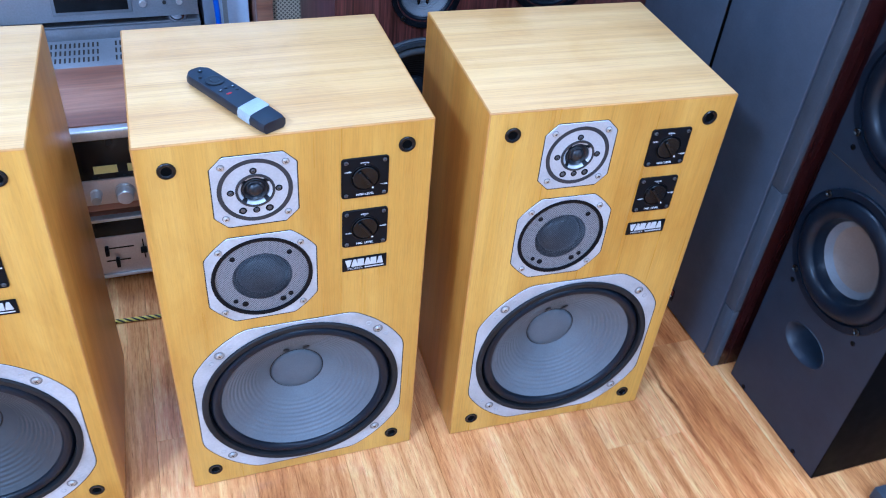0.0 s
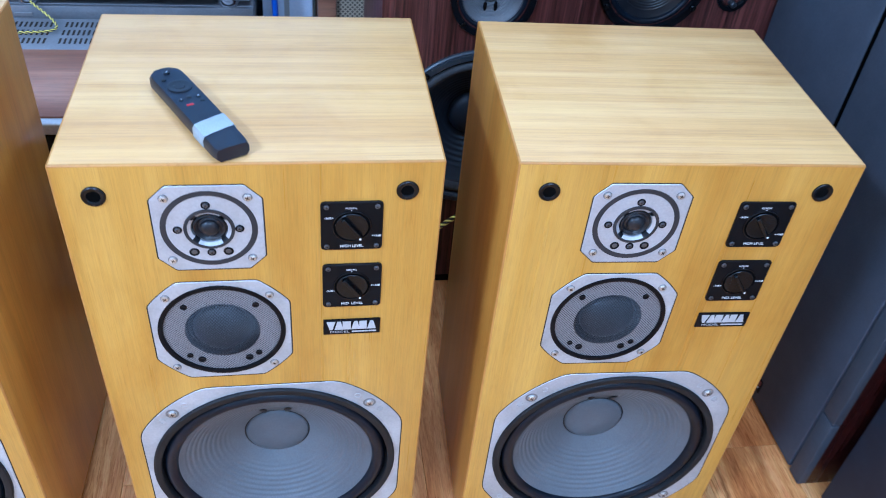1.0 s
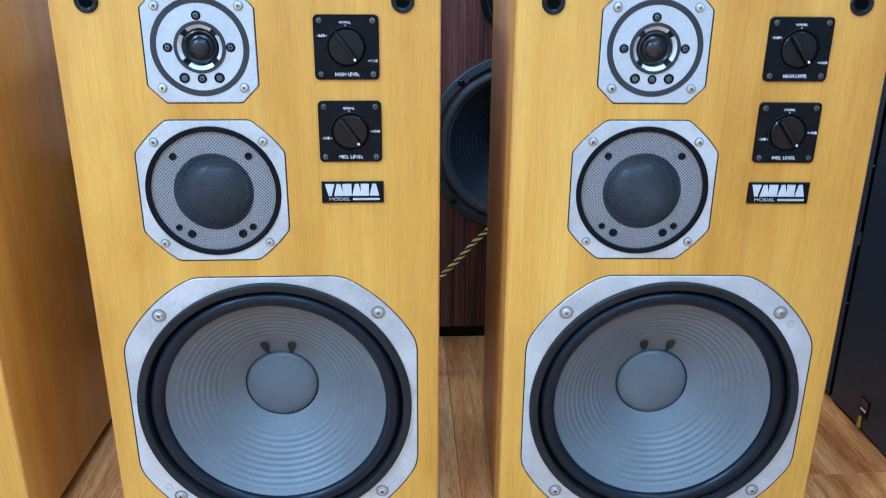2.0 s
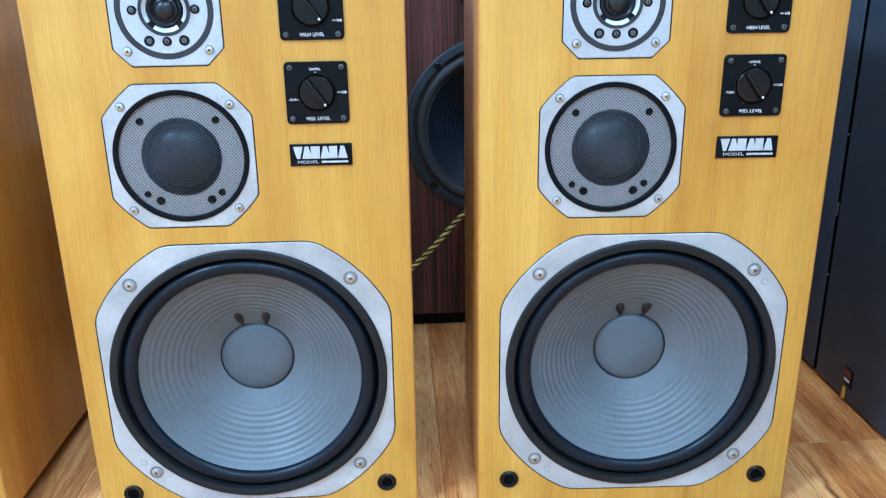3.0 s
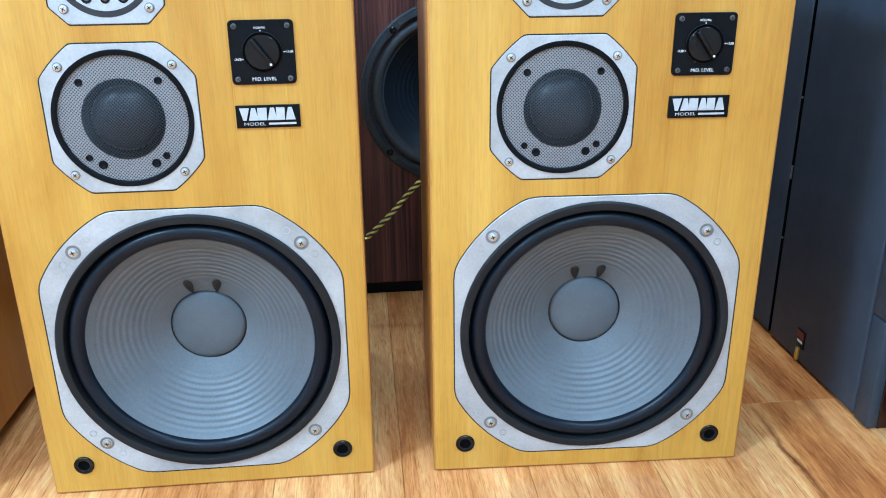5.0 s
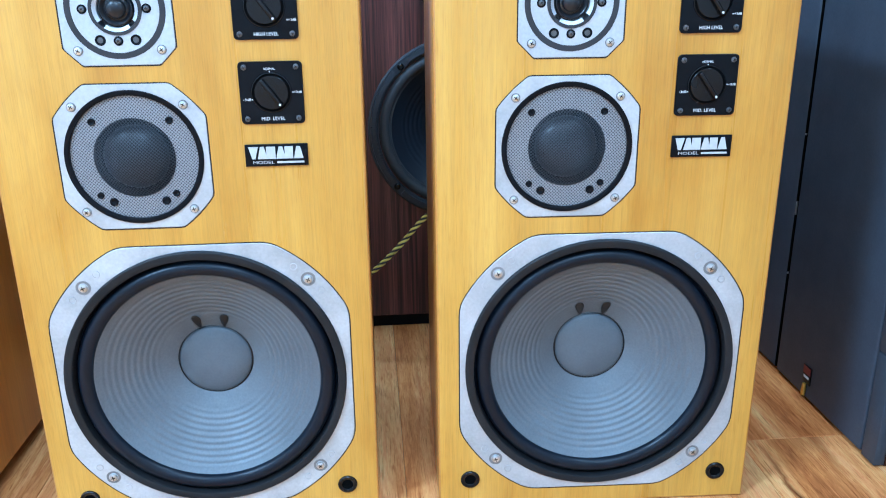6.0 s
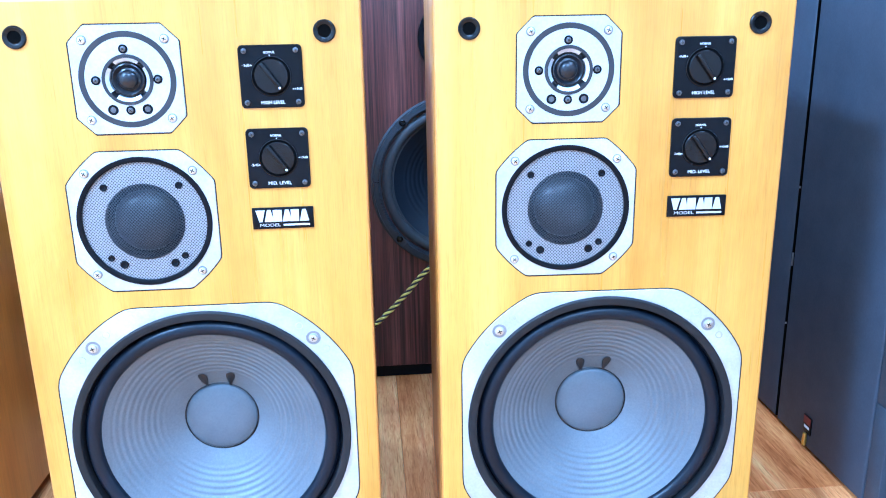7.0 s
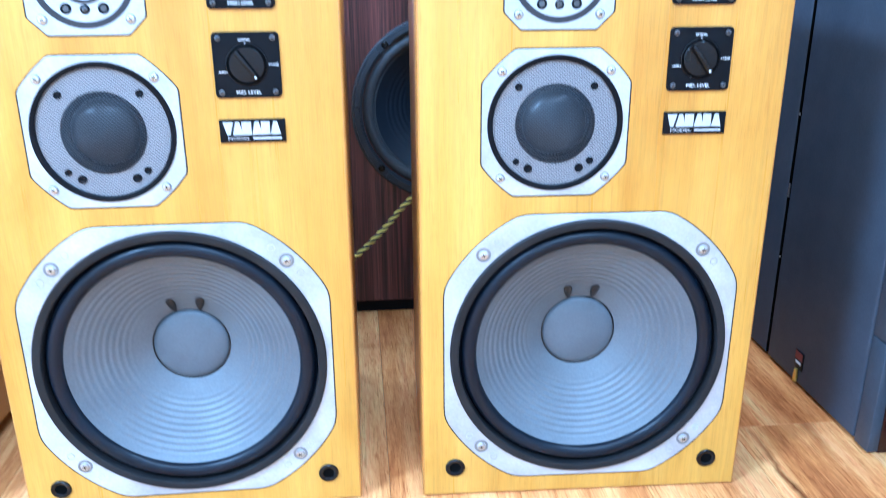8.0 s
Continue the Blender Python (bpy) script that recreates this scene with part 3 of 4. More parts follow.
def build_tweeter(sp):
    c = TWEETER
    w = part("tweeter", spun([(0.024, 0.0), (0.0235, 0.012), (0.0, 0.013)], c, 40), M_gap, sp, "dome tweeter on a square silver plate")
    driver_frame(w, c, 0.0506, 0.0352, 0.0236, M_tweeter_plate, 0.0)
    part("ring", spun([(0.0450, -0.0006), (0.0448, -0.0011), (0.0396, -0.0011), (0.0393, -0.0006)], c, 72), M_ring_grey, w, "charcoal printed ring")
    part("horn", spun([(0.0239, -0.0004), (0.0236, -0.0018), (0.0206, -0.0018), (0.0198, 0.001), (0.0185, 0.006), (0.0, 0.0065)], c, 48), M_ring_grey, w, "charcoal horn mouth")
    for k in range(4):
        a0 = math.radians(90 * k)
        bm = bmesh.new()
        prev = None
        for i in range(13):
            a = a0 + math.radians(70) * i / 12 - math.radians(35)
            ring = [bm.verts.new((c[0] + r * math.cos(a), y, c[1] + r * math.sin(a))) for r, y in ((0.0204, 0.0), (0.0204, -0.0014), (0.0172, 0.0006), (0.0168, 0.005))]
            if prev:
                for p, q in zip(range(3), range(1, 4)):
                    bm.faces.new((prev[p], prev[q], ring[q], ring[p]))
            prev = ring
        part("diffuser_arc", bm, M_tweeter_plate, w, "silver diffuser segment")
    dome = [(0.0156, 0.006), (0.0152, 0.001), (0.0142, 0.0004), (0.011, 0.003)] + [(0.0092 * math.cos(a), 0.002 - 0.0062 * math.sin(a)) for a in [math.pi / 2 * i / 10 for i in range(11)]]
    part("dome", spun(dome, c, 40), M_dome, w, "glossy black dome")
    for x, z in ((-0.001, 0.0285), (-0.0292, 0.0), (0.028, 0.0), (-0.0003, -0.0285)):
        part("ring_screw", spun([(0.0043, -0.0006), (0.0043, -0.0013), (0.0034, -0.0016), (0.0029, -0.0010), (0.0, -0.0009)], (c[0] + x, c[1] + z), 20), M_black, w)
        part_on("plate_screw", SCREW_SUNK, w, pose(c[0] + x, -0.0004, c[1] + z, 0, random.uniform(0, 90), 0))
    for x in (-0.0165, 0.0155):
        part("vent_hole", spun([(0.0049, -0.0006), (0.0049, -0.0011), (0.0042, -0.0012), (0.0036, -0.0009), (0.0, -0.0009)], (c[0] + x, c[1] - 0.0278), 20), M_black, w)
        part("vent_core", spun([(0.0028, -0.0009), (0.0026, -0.0012), (0.0, -0.0012)], (c[0] + x, c[1] - 0.0278), 16), M_gunmetal, w.children[-1])
    for sx in (-1, 1):
        for sz in (-1, 1):
            part_on("screw", SCREW_SMALL, w, pose(c[0] + sx * 0.0376, -0.0005, c[1] + sz * 0.0370, 0, random.uniform(0, 90), 0))


def rounded_plate(x, z, hw, hh, r, y0, y1, bevel=0.0005):
    """A plate with rounded corners, its face at y0."""
    bm = bmesh.new()
    pts = []
    for sx, sz, a0 in ((1, 1, 0), (-1, 1, 90), (-1, -1, 180), (1, -1, 270)):
        for i in range(6):
            a = math.radians(a0 + 18 * i)
            pts.append((sx * (hw - r) + r * math.cos(a), sz * (hh - r) + r * math.sin(a)))
    rows = []
    for k, y in ((1 - bevel / hw, y0), (1, y0 + bevel), (1, y1)):
        rows.append([bm.verts.new((x + u * k, y, z + w * k)) for u, w in pts])
    bm.faces.new(rows[0])
    for a, b in zip(rows, rows[1:]):
        for i in range(len(a)):
            j = (i + 1) % len(a)
            bm.faces.new((a[i], a[j], b[j], b[i]))
    return bm


def build_control(sp, x, z, word, minus, plus):
    plate = part("level_control", rounded_plate(x, z, 0.0300, 0.0296, 0.0042, -0.0022, 0.0), M_black, sp, "black level control plate with a rotary knob")
    part("knob_well", spun([(0.0192, -0.0021), (0.0188, -0.0031), (0.0182, -0.0033), (0.0176, -0.0024)], (x, z + 0.0004), 48), M_black_gloss, plate, "bevelled rim round the knob")
    # flat black ring: the shade of the groove round the knob
    part("knob_groove", spun([(0.0177, -0.0025), (0.0159, -0.0025)], (x, z + 0.0004), 48), M_shade_black, plate)
    knob = spun([(0.0160, -0.0019), (0.0160, -0.0036), (0.0154, -0.0042), (0.0, -0.0043)], (x, z + 0.0004), 48)
    turn = pose(x, 0, z + 0.0004, 0, -36, 0)
    grip = bmesh.new()
    box(grip, -0.0021, 0.0021, -0.0096, -0.0042, -0.0156, 0.0156, 0.0011, 3)
    grip.transform(turn)
    me = bpy.data.meshes.new("tmp")
    grip.to_mesh(me)
    grip.free()
    knob.from_mesh(me)
    bpy.data.meshes.remove(me)
    part("knob", knob, M_black_gloss, plate, "black knob with a raised grip")
    q = turn @ Vector((0, -0.0096, -0.0133))
    part("dot", spun([(0.0011, 0.0), (0.0011, -0.0003), (0, -0.0003)], (q.x, q.z), 12, at=-0.0096), M_white_ink, plate)
    lettering(word, 0.0045, x, -0.0024, z - 0.0246, M_white_ink, plate, width=0.0225)
    lettering("NORMAL", 0.003, x - 0.0008, -0.0024, z + 0.0225, M_white_ink, plate, width=0.0108)
    lettering("-3dB", 0.0032, x - 0.0232, -0.0024, z + minus, M_white_ink, plate, width=0.0072)
    lettering("+3dB", 0.0032, x + 0.0248, -0.0024, z + plus, M_white_ink, plate, width=0.0072)
    for dx, dz in ((-0.0005, 0.0198), (-0.0183, minus), (0.0202, plus)):
        part("tick", spun([(0.0006, 0.0), (0.0006, -0.0002), (0, -0.0002)], (x + dx, z + dz), 8, at=-0.0022), M_white_ink, plate)
    for sx in (-1, 1):
        for sz in (-1, 1):
            part_on("screw", SCREW_DARK, plate, pose(x + sx * 0.0243, -0.0022, z + sz * 0.0243, 0, random.uniform(0, 90), 0))


def build_badge(sp):
    badge = part("badge", boxed(0.2364, 0.2970, -0.002, 0.0, 0.4054, 0.4272, bevel=0.0004), M_black, sp, "black name badge with silver marks")
    x, z0, z1 = 0.2398, 0.4128, 0.4248
    # width at the foot and at the head of each mark
    for foot, head in ((0.0030, 0.0094), (0.0094, 0.0036), (0.0088, 0.0088), (0.0094, 0.0036), (0.0080, 0.0080), (0.0094, 0.0036)):
        w = max(foot, head)
        mid = x + w / 2
        bm = bmesh.new()
        lo = [bm.verts.new((mid + k * f / 2, -0.0024, z)) for k, f, z in ((-1, foot, z0), (1, foot, z0), (1, head, z1), (-1, head, z1))]
        hi = [bm.verts.new((v.co.x, -0.0019, v.co.z)) for v in lo]
        bm.faces.new(lo)
        for a in range(4):
            bm.faces.new((lo[a], lo[(a + 1) % 4], hi[(a + 1) % 4], hi[a]))
        part("logo_mark", bm, M_badge_ink, badge, smooth=False)
        x += w - (0.0012 if foot != head else -0.0002) + 0.0003
    lettering("MODEL", 0.0042, 0.2537, -0.0022, 0.4092, M_badge_ink, badge, width=0.0205)
    part("print_bar", boxed(0.2668, 0.2930, -0.0022, -0.0019, 0.4083, 0.4102), M_badge_ink, badge, smooth=False)


def build_loudspeaker():
    sp = thing("loudspeaker", "pale oak three-way loudspeaker standing on the floor", "loudspeaker", "pale oak loudspeakers")
    bm = bmesh.new()
    box(bm, 0, W, 0, D, 0.0008, H, 0.0022, 3)
    bmesh.ops.delete(bm, geom=[f for f in bm.faces if f.normal.y < -0.99 and f.calc_area() > 0.05], context="FACES")
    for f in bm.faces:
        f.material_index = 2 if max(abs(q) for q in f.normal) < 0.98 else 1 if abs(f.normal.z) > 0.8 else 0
    body = part("cabinet", bm, [M_side, M_top_lit, M_edge], sp, "oak-veneered cabinet")
    e = 0.0022
    bm = bmesh.new()
    for z0, z1, c, hole in ((0.0008 + e, 0.3375, WOOFER, 0.141), (0.3375, 0.4975, MIDDLE, 0.065), (0.4975, H - e, TWEETER, 0.0238)):
        plate_with_hole(bm, rect_outline(e, W - e, z0, z1, c), c, hole, 0.0, 0.018)
    bmesh.ops.remove_doubles(bm, verts=bm.verts, dist=1e-5)
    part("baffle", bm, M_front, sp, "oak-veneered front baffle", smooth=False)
    part("base_pad", boxed(0.006, W - 0.006, 0.006, D - 0.006, 0.0, 0.0009), M_black, sp, "thin black base pad")
    build_woofer(sp)
    build_midrange(sp)
    build_tweeter(sp)
    build_control(sp, 0.2653, 0.5556, "HIGH LEVEL", 0.0108, -0.0120)
    build_control(sp, 0.2663, 0.4766, "MID. LEVEL", -0.0060, 0.0004)
    build_badge(sp)
    for x, z in ((0.0345, 0.5964), (0.3177, 0.5968), (0.0357, 0.0364), (0.3178, 0.0360)):
        part("peg_socket", spun([(0.0108, 0.0), (0.0107, -0.0014), (0.0098, -0.0022), (0.0078, -0.0020), (0.0062, -0.0012), (0.0058, -0.0003)], (x, z), 32), M_black_gloss, sp, "black grille peg socket")
        # baffle is closed here: a flat black disc carries the hole's shade
        part("socket_hole", spun([(0.0059, -0.0003), (0.0, -0.0003)], (x, z), 24), M_shade_black, sp.children[-1])
    return sp


speaker = build_loudspeaker()
tagged(speaker, "pale oak three-way loudspeaker with a remote lying on top")
right = copy_thing(speaker, pose(0.4207, -0.0049, 0, 0, 0, -2.27))
tagged(right, "pale oak three-way loudspeaker beside a dark grey tower")
left = copy_thing(speaker, pose(-0.4520, 0.0040, 0.018, 0, 0, -1.6))
for fx in (0.04, W - 0.04):
    for fy in (0.04, D - 0.04):
        part("foot", spun([(0.013, -0.018), (0.014, 0.001), (0, 0.001)], (fx, fy), 20, "z"), M_black, left)
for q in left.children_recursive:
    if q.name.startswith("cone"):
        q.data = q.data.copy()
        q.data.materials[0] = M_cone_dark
tagged(left, "pale oak three-way loudspeaker with a darker woofer cone")

# ---------- remote control ----------
def build_remote():
    r = thing("remote_control", "black remote control wrapped with grey tape", "remote control", m=pose(0.122, 0.0755, H, 0, 0, 28.5))
    bm = bmesh.new()
    L, w = 0.158, 0.0172
    rows = []
    for i in range(25):
        s = i / 24
        y = -L / 2 + L * s
        k = 1 - 0.1 * (1 - min(1, s / 0.06)) ** 2 - 0.45 * max(0, (s - 0.93) / 0.07) ** 2
        h = 0.0135 + 0.0015 * math.sin(math.pi * s)
        rows.append([bm.verts.new((w * k * u, y, 0.0012 + h * v)) for u, v in ((-0.8, 0), (-1, 0.25), (-1.0, 0.72), (-0.88, 0.95), (-0.5, 1.0), (0, 1.0), (0.5, 1.0), (0.88, 0.95), (1.0, 0.72), (1, 0.25), (0.8, 0))])
    for a, b in zip(rows, rows[1:]):
        for i in range(11):
            j = (i + 1) % 11
            bm.faces.new((a[i], a[j], b[j], b[i]))
    bm.faces.new(rows[0])
    bm.faces.new(rows[-1])
    part("shell", bm, M_remote, r, "black plastic shell")
    bm = bmesh.new()
    rows = []
    for y in (-0.052, -0.05, -0.04, -0.031, -0.029):
        g = 0.0003 if y in (-0.052, -0.029) else 0.0008
        h = 0.0149 + g
        rows.append([bm.verts.new((u * (w + g), y + 0.003 * u, 0.0008 + h * v)) for u, v in ((-0.8, 0), (-1, 0.25), (-1.0, 0.72), (-0.88, 0.96), (-0.5, 1.0), (0, 1.0), (0.5, 1.0), (0.88, 0.96), (1.0, 0.72), (1, 0.25), (0.8, 0))])
    for a, b in zip(rows, rows[1:]):
        for i in range(10):
            bm.faces.new((a[i], a[i + 1], b[i + 1], b[i]))
    part("tape", bm, M_tape, r, "grey adhesive tape band")
    part("pad", spun([(0.0118, 0.0), (0.0118, 0.0008), (0.0104, 0.0011), (0.0085, 0.0006), (0.0055, 0.0006), (0.005, 0.001), (0, 0.001)], (0, 0.036), 36, "z", 0.0162), M_button, r, "round navigation pad")
    for x, y, q in ((0, 0.067, 0.0032), (-0.0085, 0.012, 0.0026), (0, 0.014, 0.0026), (0.0085, 0.012, 0.0026), (0.0085, 0.003, 0.0026), (-0.0085, 0.054, 0.0022)):
        part("button", spun([(q, 0.0), (q, 0.0009), (q * 0.6, 0.0011), (0, 0.001)], (x, y), 16, "z", 0.0158), M_button, r)
    part("red_key", boxed(-0.0082, -0.0012, -0.0012, 0.0018, 0.0158, 0.0168, bevel=0.0004), M_red, r, "small red key")
    for x, y in ((-0.0085, 0.012), (0.0085, 0.012), (0, 0.067)):
        part("symbol", boxed(x - 0.0009, x + 0.0009, y - 0.0003, y + 0.0003, 0.0168, 0.01705), M_white_ink, r, smooth=False)


build_remote()

# ---------- driver that faces -y or -x, for the other loudspeakers ----------
def round_driver(parent, c, R, at, axis, cone_mat, label, cap="dome", bolts=6, start=20, depth=0.05, cap_mat=None, basket=None, inner=0.845, ribs=False):
    """A round driver of outer radius R about c on the plane at; into the cabinet is the positive way of the axis."""
    k = inner
    b = part("driver", spun([(R, 0.0), (R, -0.004), (R * 0.985, -0.006), (R * (k + 0.015), -0.006), (R * k, -0.003), (R * (k - 0.005), 0.006)], c, 72, axis, at), basket or M_black, parent, label)
    roll = [(R * k, 0.004)]
    for i in range(9):
        a = math.pi * i / 8
        roll.append((R * (k - 0.065) + R * 0.058 * math.cos(a), 0.003 - R * 0.06 * math.sin(a)))
    roll.append((R * (k - 0.145), 0.004))
    part("surround", spun(roll, c, 64, axis, at), M_matt_roll if ribs else M_rubber, b)
    r0 = k - 0.13
    part("cone", spun([(R * (r0 - (r0 - 0.26) * s), 0.003 + depth * s ** 0.9 + 0.0004 * math.sin(60 * s) * (s > 0.25)) for s in [i / 60 for i in range(61)]], c, 64, axis, at), cone_mat, b)
    rc = R * 0.27
    q = -0.5 if cap == "dome" else 0.3
    part("dust_cap", spun([(rc * math.cos(a), depth + q * rc * math.sin(a)) for a in [math.pi / 2 * i / 10 for i in range(11)]], c, 40, axis, at), cap_mat or cone_mat, b)
    for i in range(bolts):
        a = math.radians(start + 360 * i / bolts)
        part("bolt", spun([(0.0052, 0), (0.0052, -0.002), (0.0034, -0.0028), (0.003, -0.0012), (0, -0.001)], (c[0] + 0.935 * R * math.cos(a), c[1] + 0.935 * R * math.sin(a)), 14, axis, at - 0.006), M_black_gloss, b)
        if not ribs:
            continue
        # raised moulding on both sides of a split half-way to the next bolt
        for lo, hi in ((5.5, 180 / bolts - 0.35), (180 / bolts + 0.35, 360 / bolts - 5.5)):
            bm = bmesh.new()
            prev = None
            for n in range(13):
                t = a + math.radians(lo + (hi - lo) * n / 12)
                sec = [bm.verts.new((c[0] + r * R * math.cos(t), at + d, c[1] + r * R * math.sin(t))) for r, d in ((0.972, -0.0055), (0.967, -0.009), (0.915, -0.0095), (0.905, -0.0055))]
                if prev:
                    for u in range(3):
                        bm.faces.new((prev[u], prev[u + 1], sec[u + 1], sec[u]))
                else:
                    bm.faces.new(sec)
                prev = sec
            bm.faces.new(prev)
            part("rim_moulding", bm, basket or M_black, b)
    return b


def pocket_box(x0, x1, y0, y1, z0, z1, slot_mat, sp, face, holes, label, name="cabinet", bevel=0.002):
    """A cabinet whose face (-y or -x) has round holes, one above another in bands."""
    bm = bmesh.new()
    box(bm, x0, x1, y0, y1, z0, z1, bevel)
    big = [f for f in bm.faces if (f.normal.y < -0.99 if face == "y" else f.normal.x < -0.99) and f.calc_area() > 0.02]
    bmesh.ops.delete(bm, geom=big, context="FACES")
    ob = part(name, bm, slot_mat, sp, label)
    bm = bmesh.new()
    a0, a1 = (x0 + bevel, x1 - bevel) if face == "y" else (y0 + bevel, y1 - bevel)
    tall = [h[2][1] if isinstance(h[2], tuple) else h[2] for h in holes]
    cuts = [z0 + bevel] + [(holes[i][1] + tall[i] + holes[i + 1][1] - tall[i + 1]) / 2 for i in range(len(holes) - 1)] + [z1 - bevel]
    for (cx, cz, r), lo, hi in zip(holes, cuts, cuts[1:]):
        plate_with_hole(bm, rect_outline(a0, a1, lo, hi, (cx, cz)), (cx, cz), r, 0.0, 0.02)
    bmesh.ops.remove_doubles(bm, verts=bm.verts, dist=1e-5)
    if face == "y":
        bm.transform(pose(0, y0, 0))
    else:
        bm.transform(Matrix(((0, 1, 0, x0), (1, 0, 0, 0), (0, 0, 1, 0), (0, 0, 0, 1))))
    return ob, bm


# ---------- dark towers behind ----------
def build_rosewood_tower():
    t = thing("tower_speaker", "dark rosewood tower loudspeaker with black drivers on a plinth", "loudspeaker")
    y = 0.502
    holes = [(0.4985, 0.340, 0.1255), (0.500, 0.567, 0.052), (0.500, 0.690, 0.046)]
    _, bm = pocket_box(0.338, 0.659, y, 0.84, 0.022, 1.02, M_rosewood, t, "y", holes, "rosewood-veneered cabinet")
    part("baffle", bm, M_rosewood, t, smooth=False)
    part("plinth", boxed(0.345, 0.652, y + 0.008, 0.83, 0.0, 0.022, bevel=0.001), M_black, t, "black plinth")
    round_driver(t, (0.4985, 0.340), 0.1435, y, "y", M_slate_cone, "black woofer with a dark ribbed cone", start=42, bolts=4, depth=0.055, basket=M_basket, inner=0.885, ribs=True)
    d = round_driver(t, (0.500, 0.567), 0.064, y, "y", M_poly_cone, "midrange driver with a grey cone", start=45, bolts=4, depth=0.025)
    for sx in (-1, 1):
        bm = bmesh.new()
        bmesh.ops.create_uvsphere(bm, u_segments=10, v_segments=8, radius=1.0, matrix=Matrix.LocRotScale((0.5 + sx * 0.008, y + 0.016, 0.546), None, (0.003, 0.002, 0.008)))
        part("lead_tab", bm, M_black_gloss, d)
    round_driver(t, (0.500, 0.690), 0.056, y, "y", M_dome, "black tweeter", start=45, bolts=4, depth=0.012)


def build_rosewood_cabinet():
    t = thing("cabinet_speaker", "dark red-brown loudspeaker cabinet with a chrome-capped driver", "loudspeaker")
    y = 0.53
    holes = [(0.752, 0.585, 0.07)]
    _, bm = pocket_box(0.662, 1.03, y, 0.84, 0.0, 0.98, M_rosewood, t, "y", holes, "rosewood-veneered cabinet")
    part("baffle", bm, M_rosewood, t, smooth=False)
    round_driver(t, (0.752, 0.585), 0.086, y, "y", M_dome, "black driver with a chrome dust cap", start=30, depth=0.009, cap_mat=M_chrome)
    p = part("port", spun([(0.026, 0.0), (0.026, -0.004), (0.02, -0.004), (0.017, 0.0), (0.016, 0.03), (0, 0.031)], (0.885, 0.565), 32, "y", y), M_black, t, "round black port")
    part("terminal", spun([(0.005, 0), (0.005, -0.012), (0.003, -0.014), (0, -0.014)], (0.885, 0.553), 14, "y", y), M_basket, p, "dull dark terminal")
    part("rating_card", boxed(0.70, 0.748, y - 0.0015, y + 0.0005, 0.69, 0.735), M_paper, t, "white paper label")


def build_grille_speaker():
    t = thing("bookshelf_speaker", "brown loudspeaker with a beige diamond-pattern grille", "loudspeaker")
    part("cabinet", boxed(0.255, 0.60, 0.93, 1.2, 0.0, 0.60, bevel=0.002), M_walnut, t)
    for a in ((0.255, 0.290, 0.04, 0.60), (0.565, 0.60, 0.04, 0.60), (0.290, 0.565, 0.565, 0.60), (0.290, 0.565, 0.04, 0.07)):
        part("frame_rail", boxed(a[0], a[1], 0.90, 0.929, a[2], a[3], bevel=0.002), M_walnut, t)
    part("grille", boxed(0.291, 0.564, 0.912, 0.928, 0.071, 0.564), M_diamond, t, "beige diamond-woven grille cloth")


build_rosewood_tower()
build_rosewood_cabinet()
build_grille_speaker()


def build_grey_tower(x, y0, y1, label, depth=0.34, badge=False):
    """A tower that faces -x: cloth grille in front, red wood sides."""
    t = thing("grey_tower_speaker", label, "loudspeaker", "grey grille towers", pose(x, y0, 0))
    w = y1 - y0
    part("cabinet", boxed(0.0137, depth, -0.005 if badge else 0.0, w, 0.0, 1.06, bevel=0.002), M_redwood, t, "glossy dark red wood cabinet")
    part("grille", boxed(0.0, 0.0133, 0.0264 if badge else 0.0, w, 0.004, 1.055, bevel=0.003, seg=3), M_grille, t, "dark grey cloth grille")
    for y in (-0.006,) if badge else ():
        for k, (z0, z1) in enumerate(((0.003, 0.1452), (0.1470, 0.4082), (0.4098, 1.056))):
            part("edge_strip", boxed(-0.0006, 0.0134, y, y + 0.0280, z0, z1, bevel=0.0016), M_grille_edge, t, "grey edge moulding")
    if not badge:
        # added black strip: shade of the gap between the twin towers
        part("edge_seal", boxed(0.001, 0.06, -0.001, -0.0001, 0.004, 1.055), M_shade_black, t, "black strip added as the shade of the gap")
        for z, l in ((0.36, 0.003), (0.155, 0.003), (0.245, 0.02)):
            part("clip", boxed(0.0005, 0.003, -0.0022, -0.0011, z, z + l, bevel=0.0004), M_steel, t, "small bright clip")
    if badge:
        # added backing that puts the seams' shade in as black
        part("seam_backing", boxed(0.009, 0.0135, -0.004, 0.0255, 0.006, 1.05), M_shade_black, t, "black strip added as the shade in the moulding seams")
        b = part("badge", boxed(-0.0016, 0.0004, 0.155, 0.176, 0.026, 0.052, bevel=0.0004), M_black, t, "small red and black badge")
        part("badge_field", boxed(-0.0021, -0.0015, 0.1565, 0.1745, 0.040, 0.0505), M_dark_red, b)
        part("print_bar", boxed(-0.0021, -0.0015, 0.159, 0.172, 0.0335, 0.0372), M_white_ink, b)
        part("pin", spun([(0.003, -0.006), (0.0034, 0.0), (0.0026, 0.012), (0, 0.013)], (-0.003, 0.166), 12, "z", 0.0135), M_gold, b, "brass pin")
    return t


build_grey_tower(0.9570, 0.0240, 0.2765, "tall dark grey tower loudspeaker with red wood sides", badge=True)
build_grey_tower(0.9580, 0.2855, 0.5240, "tall dark grey tower loudspeaker behind its twin")


